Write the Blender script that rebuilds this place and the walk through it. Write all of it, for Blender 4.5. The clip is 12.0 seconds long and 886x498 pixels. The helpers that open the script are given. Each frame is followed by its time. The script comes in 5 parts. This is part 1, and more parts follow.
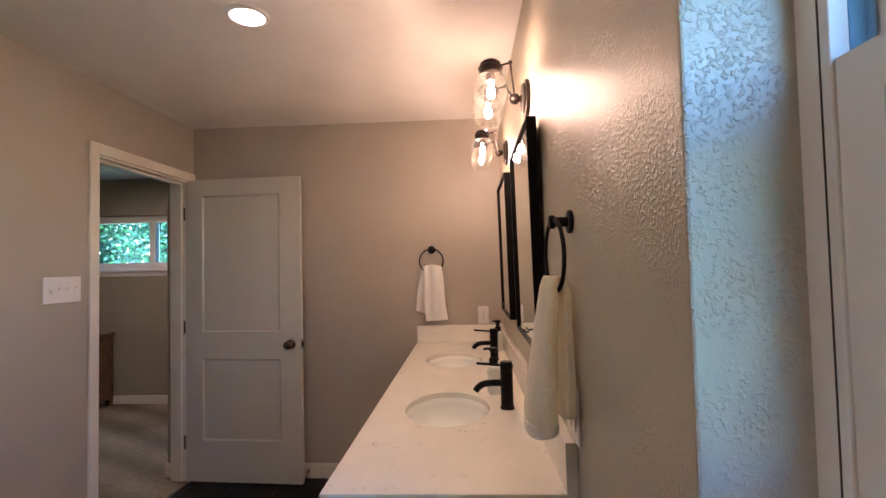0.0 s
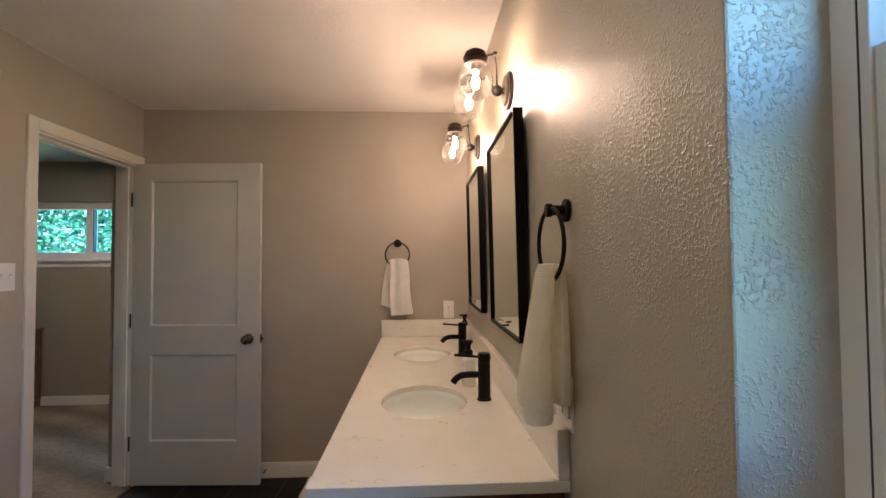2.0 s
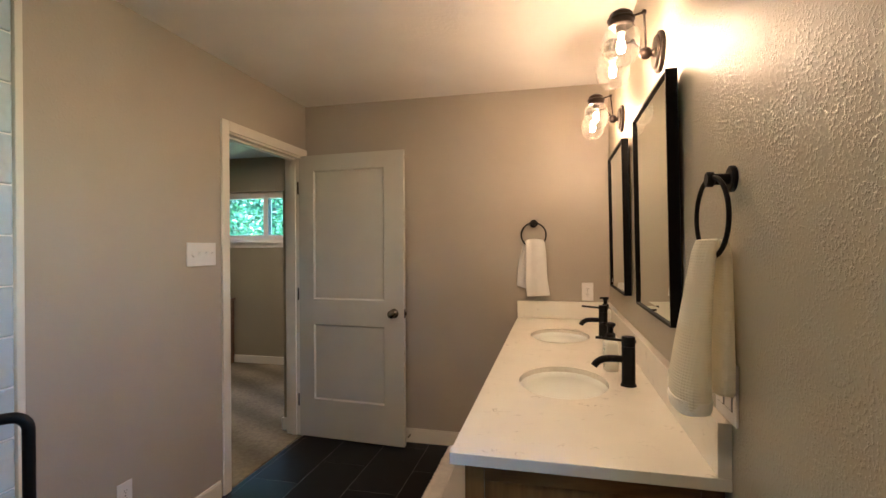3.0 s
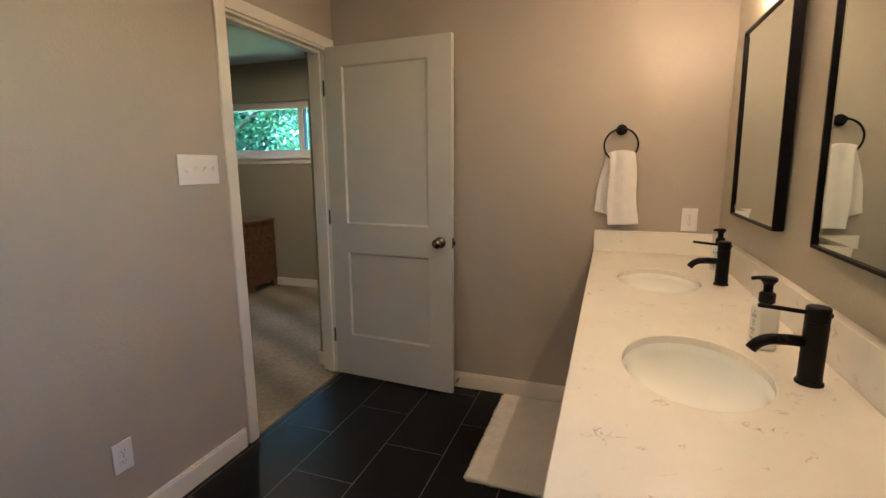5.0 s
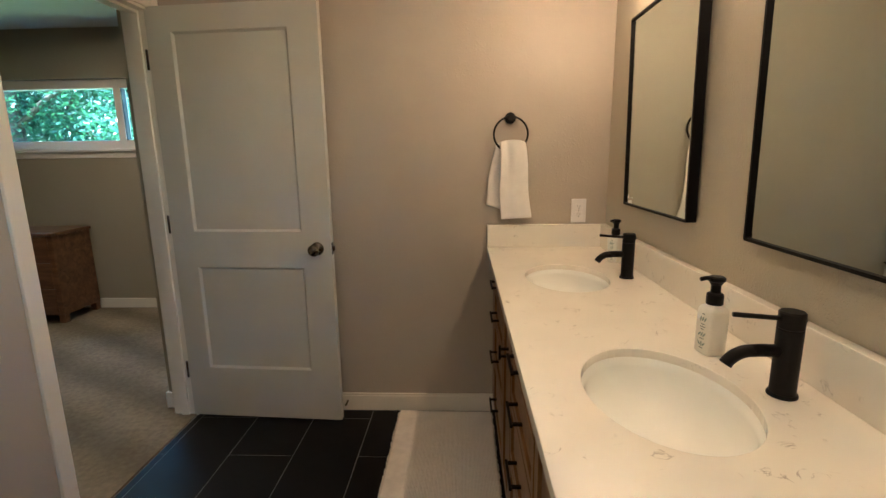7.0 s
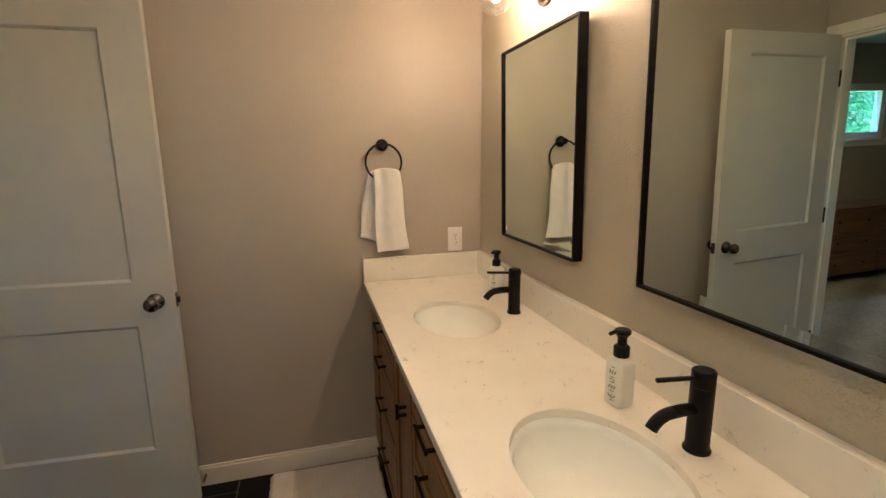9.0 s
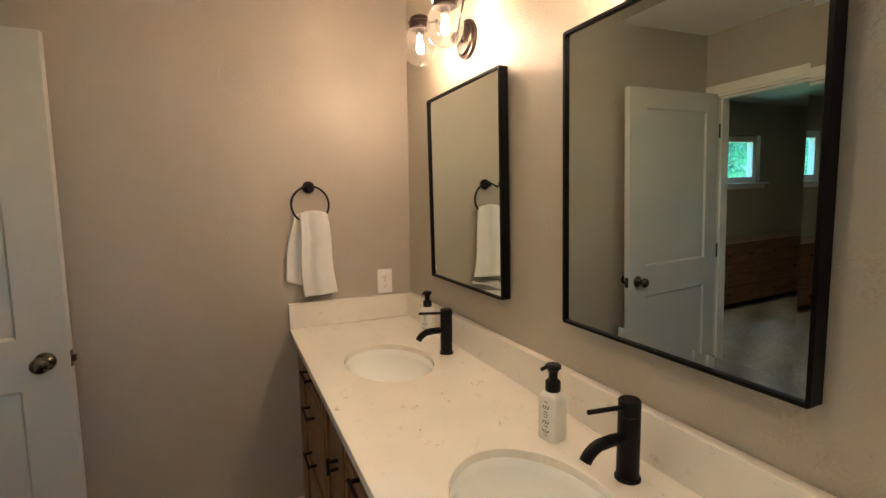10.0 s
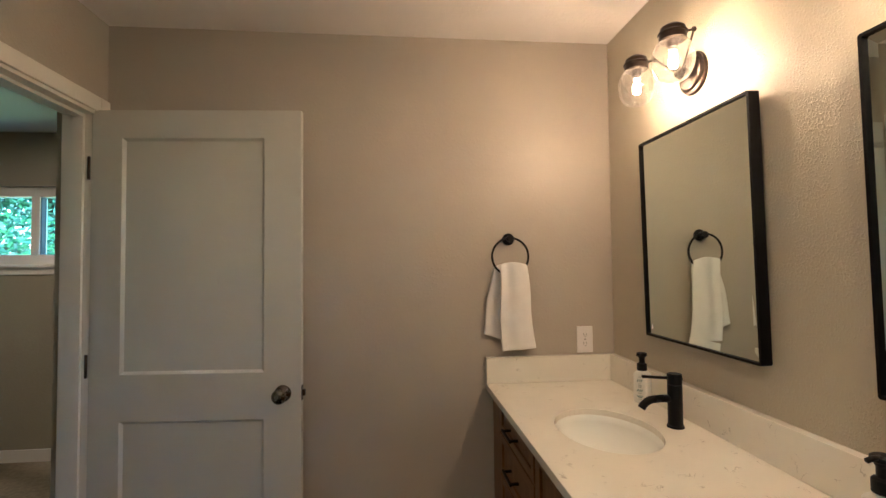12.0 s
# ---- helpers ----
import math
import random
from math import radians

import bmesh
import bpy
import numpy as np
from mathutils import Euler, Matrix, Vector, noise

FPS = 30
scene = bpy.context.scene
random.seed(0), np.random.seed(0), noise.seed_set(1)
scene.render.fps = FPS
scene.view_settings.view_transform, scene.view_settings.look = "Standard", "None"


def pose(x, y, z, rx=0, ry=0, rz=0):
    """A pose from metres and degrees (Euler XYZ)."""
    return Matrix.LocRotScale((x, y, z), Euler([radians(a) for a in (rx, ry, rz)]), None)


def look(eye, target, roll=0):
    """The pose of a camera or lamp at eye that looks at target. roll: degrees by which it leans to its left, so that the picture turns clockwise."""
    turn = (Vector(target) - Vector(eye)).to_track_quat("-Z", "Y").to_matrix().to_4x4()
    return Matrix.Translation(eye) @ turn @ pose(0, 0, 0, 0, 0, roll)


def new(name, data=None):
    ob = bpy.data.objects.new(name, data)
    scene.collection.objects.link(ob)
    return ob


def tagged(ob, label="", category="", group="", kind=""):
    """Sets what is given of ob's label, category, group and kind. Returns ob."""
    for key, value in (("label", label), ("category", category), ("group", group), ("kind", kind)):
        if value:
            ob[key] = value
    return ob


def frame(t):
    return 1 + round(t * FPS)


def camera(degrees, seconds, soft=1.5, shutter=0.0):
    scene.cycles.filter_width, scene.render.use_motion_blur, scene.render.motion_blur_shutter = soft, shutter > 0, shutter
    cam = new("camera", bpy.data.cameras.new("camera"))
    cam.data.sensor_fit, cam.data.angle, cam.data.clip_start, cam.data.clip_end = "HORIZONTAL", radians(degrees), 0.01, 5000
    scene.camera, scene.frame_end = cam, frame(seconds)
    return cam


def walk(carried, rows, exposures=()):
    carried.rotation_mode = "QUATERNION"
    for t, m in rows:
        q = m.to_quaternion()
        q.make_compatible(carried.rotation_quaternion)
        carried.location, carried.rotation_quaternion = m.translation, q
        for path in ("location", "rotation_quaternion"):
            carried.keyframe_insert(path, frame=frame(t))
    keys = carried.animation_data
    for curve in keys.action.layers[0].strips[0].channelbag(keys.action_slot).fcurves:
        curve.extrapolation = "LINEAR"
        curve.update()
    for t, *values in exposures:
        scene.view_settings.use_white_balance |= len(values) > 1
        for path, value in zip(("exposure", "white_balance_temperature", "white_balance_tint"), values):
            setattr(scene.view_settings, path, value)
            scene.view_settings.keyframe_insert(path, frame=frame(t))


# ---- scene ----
cam = camera(86.7, 12.0)
PATH = [
    (0, (0.626, 0.507, 1.416), (0.525, 2.503, 1.489), -1.3),
    (0.5, (0.667, 0.495, 1.414), (0.898, 2.48, 1.487), -1.0),
    (1, (0.655, 0.505, 1.413), (1.084, 2.457, 1.479), -0.8),
    (1.5, (0.587, 0.542, 1.408), (0.962, 2.507, 1.466), -0.5),
    (2, (0.524, 0.529, 1.391), (0.63, 2.526, 1.453), -0.4),
    (2.5, (0.513, 0.522, 1.385), (0.305, 2.511, 1.438), -0.4),
    (3, (0.511, 0.526, 1.376), (0.054, 2.473, 1.368), -0.3),
    (3.5, (0.493, 0.589, 1.363), (-0.117, 2.49, 1.248), -0.1),
    (3.7, (0.48, 0.635, 1.355), (-0.167, 2.521, 1.195), -0.2),
    (5.5, (0.245, 1.237, 1.359), (-0.392, 3.093, 0.975), 0.0),
    (6, (0.163, 1.319, 1.359), (-0.254, 3.236, 0.973), -0.2),
    (6.5, (0.163, 1.356, 1.358), (-0.062, 3.305, 0.973), -0.3),
    (6.7, (0.16, 1.356, 1.358), (0.002, 3.311, 0.967), -0.5),
    (8.3, (0.109, 1.511, 1.419), (0.337, 3.459, 1.029), -0.8),
    (8.5, (0.094, 1.528, 1.44), (0.424, 3.462, 1.053), -0.5),
    (9, (0.061, 1.548, 1.468), (0.593, 3.438, 1.088), -0.6),
    (9.5, (0.066, 1.55, 1.463), (0.756, 3.406, 1.181), -0.8),
    (10, (0.05, 1.55, 1.469), (0.881, 3.357, 1.259), -0.7),
    (10.5, (0.045, 1.569, 1.453), (0.962, 3.343, 1.351), -0.6),
    (11, (0.025, 1.584, 1.441), (0.929, 3.368, 1.428), -0.7),
    (11.5, (-0.017, 1.594, 1.426), (0.636, 3.484, 1.475), -0.7),
    (12, (-0.101, 1.668, 1.417), (0.093, 3.657, 1.487), -0.6),
]
EXPOSURES = [(0, 4.4, 5350, 30), (0.5, 3.88, 5020, 28), (1.0, 3.66, 4700, 22), (1.5, 3.76, 4600, 19), (2.0, 4.33, 5150, 19), (2.5, 4.57, 5530, 16), (3.0, 4.64, 5600, 15), (6.5, 4.65, 5400, 11), (9.0, 4.65, 5350, 11), (10.5, 4.48, 5250, 12), (12.0, 4.48, 5250, 12)]
walk(cam, [(t, look(eye, target, roll)) for t, eye, target, roll in PATH], EXPOSURES)

# ---- light and exposure ----
scene.view_settings.exposure = 4.1
world = bpy.data.worlds.new("sky")
scene.world = world
world.use_nodes = True
wn = world.node_tree
sky = wn.nodes.new("ShaderNodeTexSky")
sky.sky_type, sky.sun_disc = "NISHITA", False
sky.ozone_density, sky.dust_density, sky.air_density = 3.0, 0.3, 1.2
sky.sun_elevation, sky.sun_rotation = radians(54.6), radians(231)
wn.nodes["Background"].inputs["Strength"].default_value = 0.14
wn.links.new(sky.outputs["Color"], wn.nodes["Background"].inputs["Color"])
sun = new("sun", bpy.data.lights.new("sun", "SUN"))
sun.data.energy, sun.data.angle, sun.data.color = 3.6, radians(0.6), (1.0, 0.95, 0.86)
sun.matrix_world = look((-5, -4, 9), (0, 0, 0))

BULB_POWER, DOWN_POWER, ADDED_POWER, BED_POWER = 30.5, 5.0, 9.0, 21.0
WARM = (1.0, 0.64, 0.350)

# ---- plan (metres) ----
XL, XR, YN, YB, ZC = -1.283, 0.862, 3.703, -0.75, 2.423
DOOR_A, DOOR_B, DOOR_H = 2.832, 3.645, 2.045
WIN_A, WIN_B, WIN_Z0, WIN_Z1 = -0.025, 1.020, 1.115, 2.06
XW = 0.983
BXL, BYS, BYN, BZC, BXR = -7.6, 0.6, 5.452, 2.45, -1.475
CT_Z = 0.905


# ---- materials ----
def mat(name, colour, rough=0.5, metal=0.0, noise_scale=0.0, vary=0.06, bump=0.0, bump_scale=200.0, coat=0.0, spec=0.5, second=4.0):
    m = bpy.data.materials.new(name)
    m.use_nodes = True
    nt = m.node_tree
    b = nt.nodes["Principled BSDF"]
    b.inputs["Base Color"].default_value = (*colour, 1)
    b.inputs["Roughness"].default_value = rough
    b.inputs["Metallic"].default_value = metal
    b.inputs["Coat Weight"].default_value = coat
    b.inputs["Specular IOR Level"].default_value = spec
    co = nt.nodes.new("ShaderNodeTexCoord")
    if noise_scale:
        n1 = nt.nodes.new("ShaderNodeTexNoise")
        n1.inputs["Scale"].default_value = noise_scale
        n1.inputs["Detail"].default_value = 5
        n2 = nt.nodes.new("ShaderNodeTexNoise")
        n2.inputs["Scale"].default_value = noise_scale / second
        mixn = nt.nodes.new("ShaderNodeMath")
        mixn.operation = "ADD"
        ramp = nt.nodes.new("ShaderNodeValToRGB")
        lo = tuple(max(0, c * (1 - vary)) for c in colour)
        hi = tuple(min(1, c * (1 + vary)) for c in colour)
        ramp.color_ramp.elements[0].color, ramp.color_ramp.elements[1].color = (*lo, 1), (*hi, 1)
        ramp.color_ramp.elements[0].position, ramp.color_ramp.elements[1].position = 0.7, 1.3
        half = nt.nodes.new("ShaderNodeMath")
        half.operation = "MULTIPLY"
        half.inputs[1].default_value = 0.5
        ramp.color_ramp.elements[0].position, ramp.color_ramp.elements[1].position = 0.35, 0.65
        for n in (n1, n2):
            nt.links.new(co.outputs["Object"], n.inputs["Vector"])
        nt.links.new(n1.outputs["Fac"], mixn.inputs[0])
        nt.links.new(n2.outputs["Fac"], mixn.inputs[1])
        nt.links.new(mixn.outputs[0], half.inputs[0])
        nt.links.new(half.outputs[0], ramp.inputs["Fac"])
        nt.links.new(ramp.outputs["Color"], b.inputs["Base Color"])
    if bump:
        nb = nt.nodes.new("ShaderNodeTexNoise")
        nb.inputs["Scale"].default_value = bump_scale
        nb.inputs["Detail"].default_value = 3
        bp = nt.nodes.new("ShaderNodeBump")
        bp.inputs["Strength"].default_value = 1.0
        bp.inputs["Distance"].default_value = bump
        nt.links.new(co.outputs["Object"], nb.inputs["Vector"])
        nt.links.new(nb.outputs["Fac"], bp.inputs["Height"])
        nt.links.new(bp.outputs["Normal"], b.inputs["Normal"])
    return m


def bsdf(m):
    return m.node_tree.nodes["Principled BSDF"]


def textured_paint(name, colour, rough, depth, scale=55.0, lo=0.46, hi=0.60, bare=0.35, patches=5.0):
    """Painted drywall with a hand-rolled texture: flattened splotches over a fine grain."""
    m = mat(name, colour, rough, noise_scale=3.0, vary=0.04)
    nt, b = m.node_tree, bsdf(m)
    co = nt.nodes.new("ShaderNodeTexCoord")
    warp = nt.nodes.new("ShaderNodeTexNoise")
    warp.inputs["Scale"].default_value = scale
    warp.inputs["Detail"].default_value = 2.5
    warp.inputs["Roughness"].default_value = 0.55
    warp.inputs["Distortion"].default_value = 0.15
    ramp = nt.nodes.new("ShaderNodeValToRGB")
    ramp.color_ramp.interpolation = "EASE"
    ramp.color_ramp.elements[0].position, ramp.color_ramp.elements[1].position = lo, hi
    fine = nt.nodes.new("ShaderNodeTexNoise")
    fine.inputs["Scale"].default_value = 420
    patch = nt.nodes.new("ShaderNodeTexNoise")
    patch.inputs["Scale"].default_value = patches
    patch.inputs["Detail"].default_value = 3.0
    pr = nt.nodes.new("ShaderNodeMapRange")
    pr.inputs["From Min"].default_value, pr.inputs["From Max"].default_value = 0.35, 0.65
    pr.inputs["To Min"].default_value, pr.inputs["To Max"].default_value = bare, 1.0
    mul = nt.nodes.new("ShaderNodeMath")
    mul.operation = "MULTIPLY"
    add = nt.nodes.new("ShaderNodeMath")
    add.operation = "MULTIPLY_ADD"
    add.inputs[1].default_value = 0.10
    bp = nt.nodes.new("ShaderNodeBump")
    bp.inputs["Distance"].default_value = depth
    for n in (warp, fine, patch):
        nt.links.new(co.outputs["Object"], n.inputs["Vector"])
    nt.links.new(warp.outputs["Fac"], ramp.inputs["Fac"])
    nt.links.new(patch.outputs["Fac"], pr.inputs["Value"])
    nt.links.new(ramp.outputs["Color"], mul.inputs[0])
    nt.links.new(pr.outputs["Result"], mul.inputs[1])
    nt.links.new(fine.outputs["Fac"], add.inputs[0])
    nt.links.new(mul.outputs[0], add.inputs[2])
    nt.links.new(add.outputs[0], bp.inputs["Height"])
    nt.links.new(bp.outputs["Normal"], b.inputs["Normal"])
    return m


def glass_mat(name, tint=(1, 1, 1), gloss=1.0, rough=0.0, power=5.0, floor=0.03):
    """Thin clear glass: it lets light straight through and reflects by Fresnel."""
    m = bpy.data.materials.new(name)
    m.use_nodes = True
    nt = m.node_tree
    nt.nodes.remove(nt.nodes["Principled BSDF"])
    out = nt.nodes["Material Output"]
    tr, gl, mx, lw, pw, fr = (nt.nodes.new(k) for k in ("ShaderNodeBsdfTransparent", "ShaderNodeBsdfGlossy", "ShaderNodeMixShader", "ShaderNodeLayerWeight", "ShaderNodeMath", "ShaderNodeMath"))
    tr.inputs["Color"].default_value = (*tint, 1)
    gl.inputs["Roughness"].default_value = rough
    gl.inputs["Color"].default_value = (gloss, gloss, gloss, 1)
    lw.inputs["Blend"].default_value = 0.5
    pw.operation, pw.inputs[1].default_value = "POWER", power
    fr.operation, fr.inputs[1].default_value, fr.inputs[2].default_value = "MULTIPLY_ADD", 0.9, floor
    nt.links.new(lw.outputs["Facing"], pw.inputs[0])
    nt.links.new(pw.outputs[0], fr.inputs[0])
    nt.links.new(fr.outputs[0], mx.inputs[0])
    nt.links.new(tr.outputs[0], mx.inputs[1])
    nt.links.new(gl.outputs[0], mx.inputs[2])
    nt.links.new(mx.outputs[0], out.inputs["Surface"])
    return m


def emit_mat(name, colour, strength):
    m = bpy.data.materials.new(name)
    m.use_nodes = True
    b = bsdf(m)
    b.inputs["Base Color"].default_value = (0.8, 0.8, 0.8, 1)
    b.inputs["Emission Color"].default_value = (*colour, 1)
    b.inputs["Emission Strength"].default_value = strength
    return m


def wood_mat(name, dark, light, rough, axis="Z", scale=1.0, coat=0.0):
    m = mat(name, light, rough, coat=coat)
    nt, b = m.node_tree, bsdf(m)
    co = nt.nodes.new("ShaderNodeTexCoord")
    mp = nt.nodes.new("ShaderNodeMapping")
    s = {"X": (1.2, 14, 14), "Y": (14, 1.2, 14), "Z": (14, 14, 1.2)}[axis]
    mp.inputs["Scale"].default_value = tuple(v * scale for v in s)
    n1 = nt.nodes.new("ShaderNodeTexNoise")
    n1.inputs["Scale"].default_value, n1.inputs["Detail"].default_value, n1.inputs["Distortion"].default_value = 1.5, 8, 1.2
    n2 = nt.nodes.new("ShaderNodeTexNoise")
    n2.inputs["Scale"].default_value, n2.inputs["Detail"].default_value = 9.0, 4
    add = nt.nodes.new("ShaderNodeMath")
    add.operation = "MULTIPLY_ADD"
    add.inputs[1].default_value = 0.35
    ramp = nt.nodes.new("ShaderNodeValToRGB")
    ramp.color_ramp.elements[0].position, ramp.color_ramp.elements[1].position = 0.45, 0.85
    ramp.color_ramp.elements[0].color, ramp.color_ramp.elements[1].color = (*dark, 1), (*light, 1)
    bp = nt.nodes.new("ShaderNodeBump")
    bp.inputs["Distance"].default_value = 0.0004
    nt.links.new(co.outputs["Object"], mp.inputs["Vector"])
    nt.links.new(mp.outputs[0], n1.inputs["Vector"])
    nt.links.new(mp.outputs[0], n2.inputs["Vector"])
    nt.links.new(n2.outputs["Fac"], add.inputs[0])
    nt.links.new(n1.outputs["Fac"], add.inputs[2])
    nt.links.new(add.outputs[0], ramp.inputs["Fac"])
    nt.links.new(ramp.outputs["Color"], b.inputs["Base Color"])
    nt.links.new(add.outputs[0], bp.inputs["Height"])
    nt.links.new(bp.outputs["Normal"], b.inputs["Normal"])
    return m


# same paint as PAINT_SMOOTH, lightened and yellowed to carry extra lamplight
PAINT_LIT = textured_paint("taupe wall paint", (0.50, 0.453, 0.340), 0.40, 0.0015, 165, 0.47, 0.68, 0.12, 11.0)
PAINT_SMOOTH = textured_paint("taupe wall paint, finer texture", (0.44, 0.392, 0.32), 0.48, 0.00035, 80, 0.50, 0.68)
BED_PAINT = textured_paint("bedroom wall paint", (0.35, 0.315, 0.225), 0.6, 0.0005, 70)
CEIL = textured_paint("ceiling paint", (0.86, 0.82, 0.78), 0.7, 0.0005, 60)
# ceiling white darkened and warmed to offset daylight bounce in a dim room
BED_CEIL = textured_paint("bedroom ceiling, dim light in its tone", (0.47, 0.44, 0.36), 0.7, 0.0005, 60)
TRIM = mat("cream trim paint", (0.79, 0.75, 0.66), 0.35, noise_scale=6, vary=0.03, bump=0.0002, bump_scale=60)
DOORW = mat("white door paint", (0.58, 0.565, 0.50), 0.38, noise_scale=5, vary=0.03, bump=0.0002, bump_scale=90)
VINYL = mat("white window vinyl", (0.80, 0.75, 0.65), 0.35, noise_scale=8, vary=0.02)
# outer window vinyl with the blue of the daylight put into its colour
CHANNEL = mat("window channel vinyl, blue daylight in tint", (0.20, 0.40, 0.58), 0.4, noise_scale=8, vary=0.05)
SLATE = mat("black slate tile", (0.003, 0.0035, 0.0045), 0.34, noise_scale=7, vary=0.5, bump=0.0004, bump_scale=22, spec=0.16)
GROUT = mat("grey grout", (0.25, 0.235, 0.215), 0.9, noise_scale=30, vary=0.2)
CARPET = mat("beige carpet", (0.28, 0.245, 0.175), 0.95, noise_scale=40, vary=0.25, bump=0.0015, bump_scale=300, spec=0.1, second=25.0)


def vacuum_marks(m):
    """Broad lighter and darker bands brushed into the pile."""
    nt, b = m.node_tree, bsdf(m)
    base = b.inputs["Base Color"].links[0].from_socket
    co, mp, w, mx = (nt.nodes.new(k) for k in ("ShaderNodeTexCoord", "ShaderNodeMapping", "ShaderNodeTexWave", "ShaderNodeMix"))
    mp.inputs["Rotation"].default_value = (0, 0, radians(-62))
    w.inputs["Scale"].default_value, w.inputs["Distortion"].default_value, w.inputs["Detail"].default_value = 0.8, 2.2, 2
    w.inputs["Detail Scale"].default_value = 0.7
    mx.data_type, mx.blend_type = "RGBA", "MULTIPLY"
    mx.inputs["B"].default_value = (0.62, 0.61, 0.60, 1)
    nt.links.new(co.outputs["Object"], mp.inputs["Vector"])
    nt.links.new(mp.outputs[0], w.inputs["Vector"])
    nt.links.new(w.outputs["Fac"], mx.inputs["Factor"])
    nt.links.new(base, mx.inputs["A"])
    nt.links.new(mx.outputs["Result"], b.inputs["Base Color"])


vacuum_marks(CARPET)
MATTE_BLACK = mat("matte black metal", (0.0035, 0.0035, 0.004), 0.45, metal=0.0, noise_scale=20, vary=0.2, spec=0.22)
BLACK_FRAME = mat("black mirror frame", (0.004, 0.004, 0.0045), 0.42, noise_scale=20, vary=0.2, spec=0.12)
BRONZE = mat("dark bronze", (0.06, 0.045, 0.036), 0.36, metal=0.9, noise_scale=15, vary=0.2)
NICKEL = mat("aged nickel", (0.17, 0.15, 0.12), 0.22, metal=1.0, noise_scale=20, vary=0.15)
PORCELAIN = mat("white porcelain", (0.87, 0.88, 0.82), 0.13, noise_scale=4, vary=0.01, coat=0.9, spec=0.05)
bsdf(PORCELAIN).inputs["Coat Roughness"].default_value = 0.05
PLATE = mat("white plastic plate", (0.80, 0.78, 0.76), 0.35, noise_scale=10, vary=0.01)
SLOT = mat("dark slot", (0.06, 0.05, 0.04), 0.6)
BOTTLE = mat("cream plastic bottle", (0.80, 0.79, 0.72), 0.3, noise_scale=10, vary=0.02)
PRINT_G = mat("grey green print", (0.12, 0.17, 0.15), 0.6)
PRINT_B = mat("teal print", (0.20, 0.30, 0.28), 0.6)
MIRROR = mat("mirror silver", (0.75, 0.83, 0.78), 0.0, metal=1.0)
GLOBE = glass_mat("clear globe glass", (0.96, 0.96, 0.96), power=2.0, floor=0.08)


def lamp_haze(m, share):
    """Glow round a lit bulb, put into the glass as a weak scattering share."""
    nt = m.node_tree
    out = nt.nodes["Material Output"]
    tl, mx = nt.nodes.new("ShaderNodeBsdfTranslucent"), nt.nodes.new("ShaderNodeMixShader")
    tl.inputs["Color"].default_value = (0.9, 0.9, 0.9, 1)
    mx.inputs[0].default_value = share
    nt.links.new(out.inputs["Surface"].links[0].from_socket, mx.inputs[1])
    nt.links.new(tl.outputs[0], mx.inputs[2])
    nt.links.new(mx.outputs[0], out.inputs["Surface"])


lamp_haze(GLOBE, 0.003)
# tint set below PANE to weaken the daylight through the bedroom window
PANE_BED = glass_mat("bedroom window glass tinted to dim daylight", (0.74, 0.88, 0.88), power=5.5, floor=0.015)
PANE = glass_mat("window glass", (0.80, 0.95, 0.96), power=5.5, floor=0.015)
SHOWER = glass_mat("shower glass", (0.90, 0.95, 0.93))
BULB_GLASS = glass_mat("clear bulb glass", (0.99, 0.98, 0.96), power=3.0, floor=0.02)
BULB = emit_mat("warm bulb", WARM, BULB_POWER)
DOWN = emit_mat("downlight diffuser", (1.0, 0.68, 0.40), DOWN_POWER)
# glow of an extra downlight that stays out of view
DOWN_ADDED = emit_mat("added unseen downlight diffuser", (1.0, 0.68, 0.40), ADDED_POWER)
BEDLAMP = emit_mat("bedroom downlight diffuser", (1.0, 0.72, 0.46), BED_POWER)
VAN_WOOD_Z = wood_mat("stained maple, upright grain", (0.13, 0.057, 0.015), (0.26, 0.132, 0.042), 0.42, "Z", coat=0.05)
VAN_WOOD_Y = wood_mat("stained maple, level grain", (0.13, 0.057, 0.015), (0.26, 0.132, 0.042), 0.42, "Y", coat=0.05)
DRESS_WOOD = wood_mat("dark walnut", (0.070, 0.034, 0.017), (0.20, 0.098, 0.042), 0.3, "X", coat=0.2)
BARK = mat("bark", (0.09, 0.07, 0.05), 0.9, noise_scale=20, vary=0.4, bump=0.01, bump_scale=30)
FENCE_WOOD = mat("weathered fence wood", (0.16, 0.13, 0.10), 0.8, noise_scale=10, vary=0.3)
SASH_DARK = mat("dark glazing gasket", (0.015, 0.02, 0.025), 0.5)


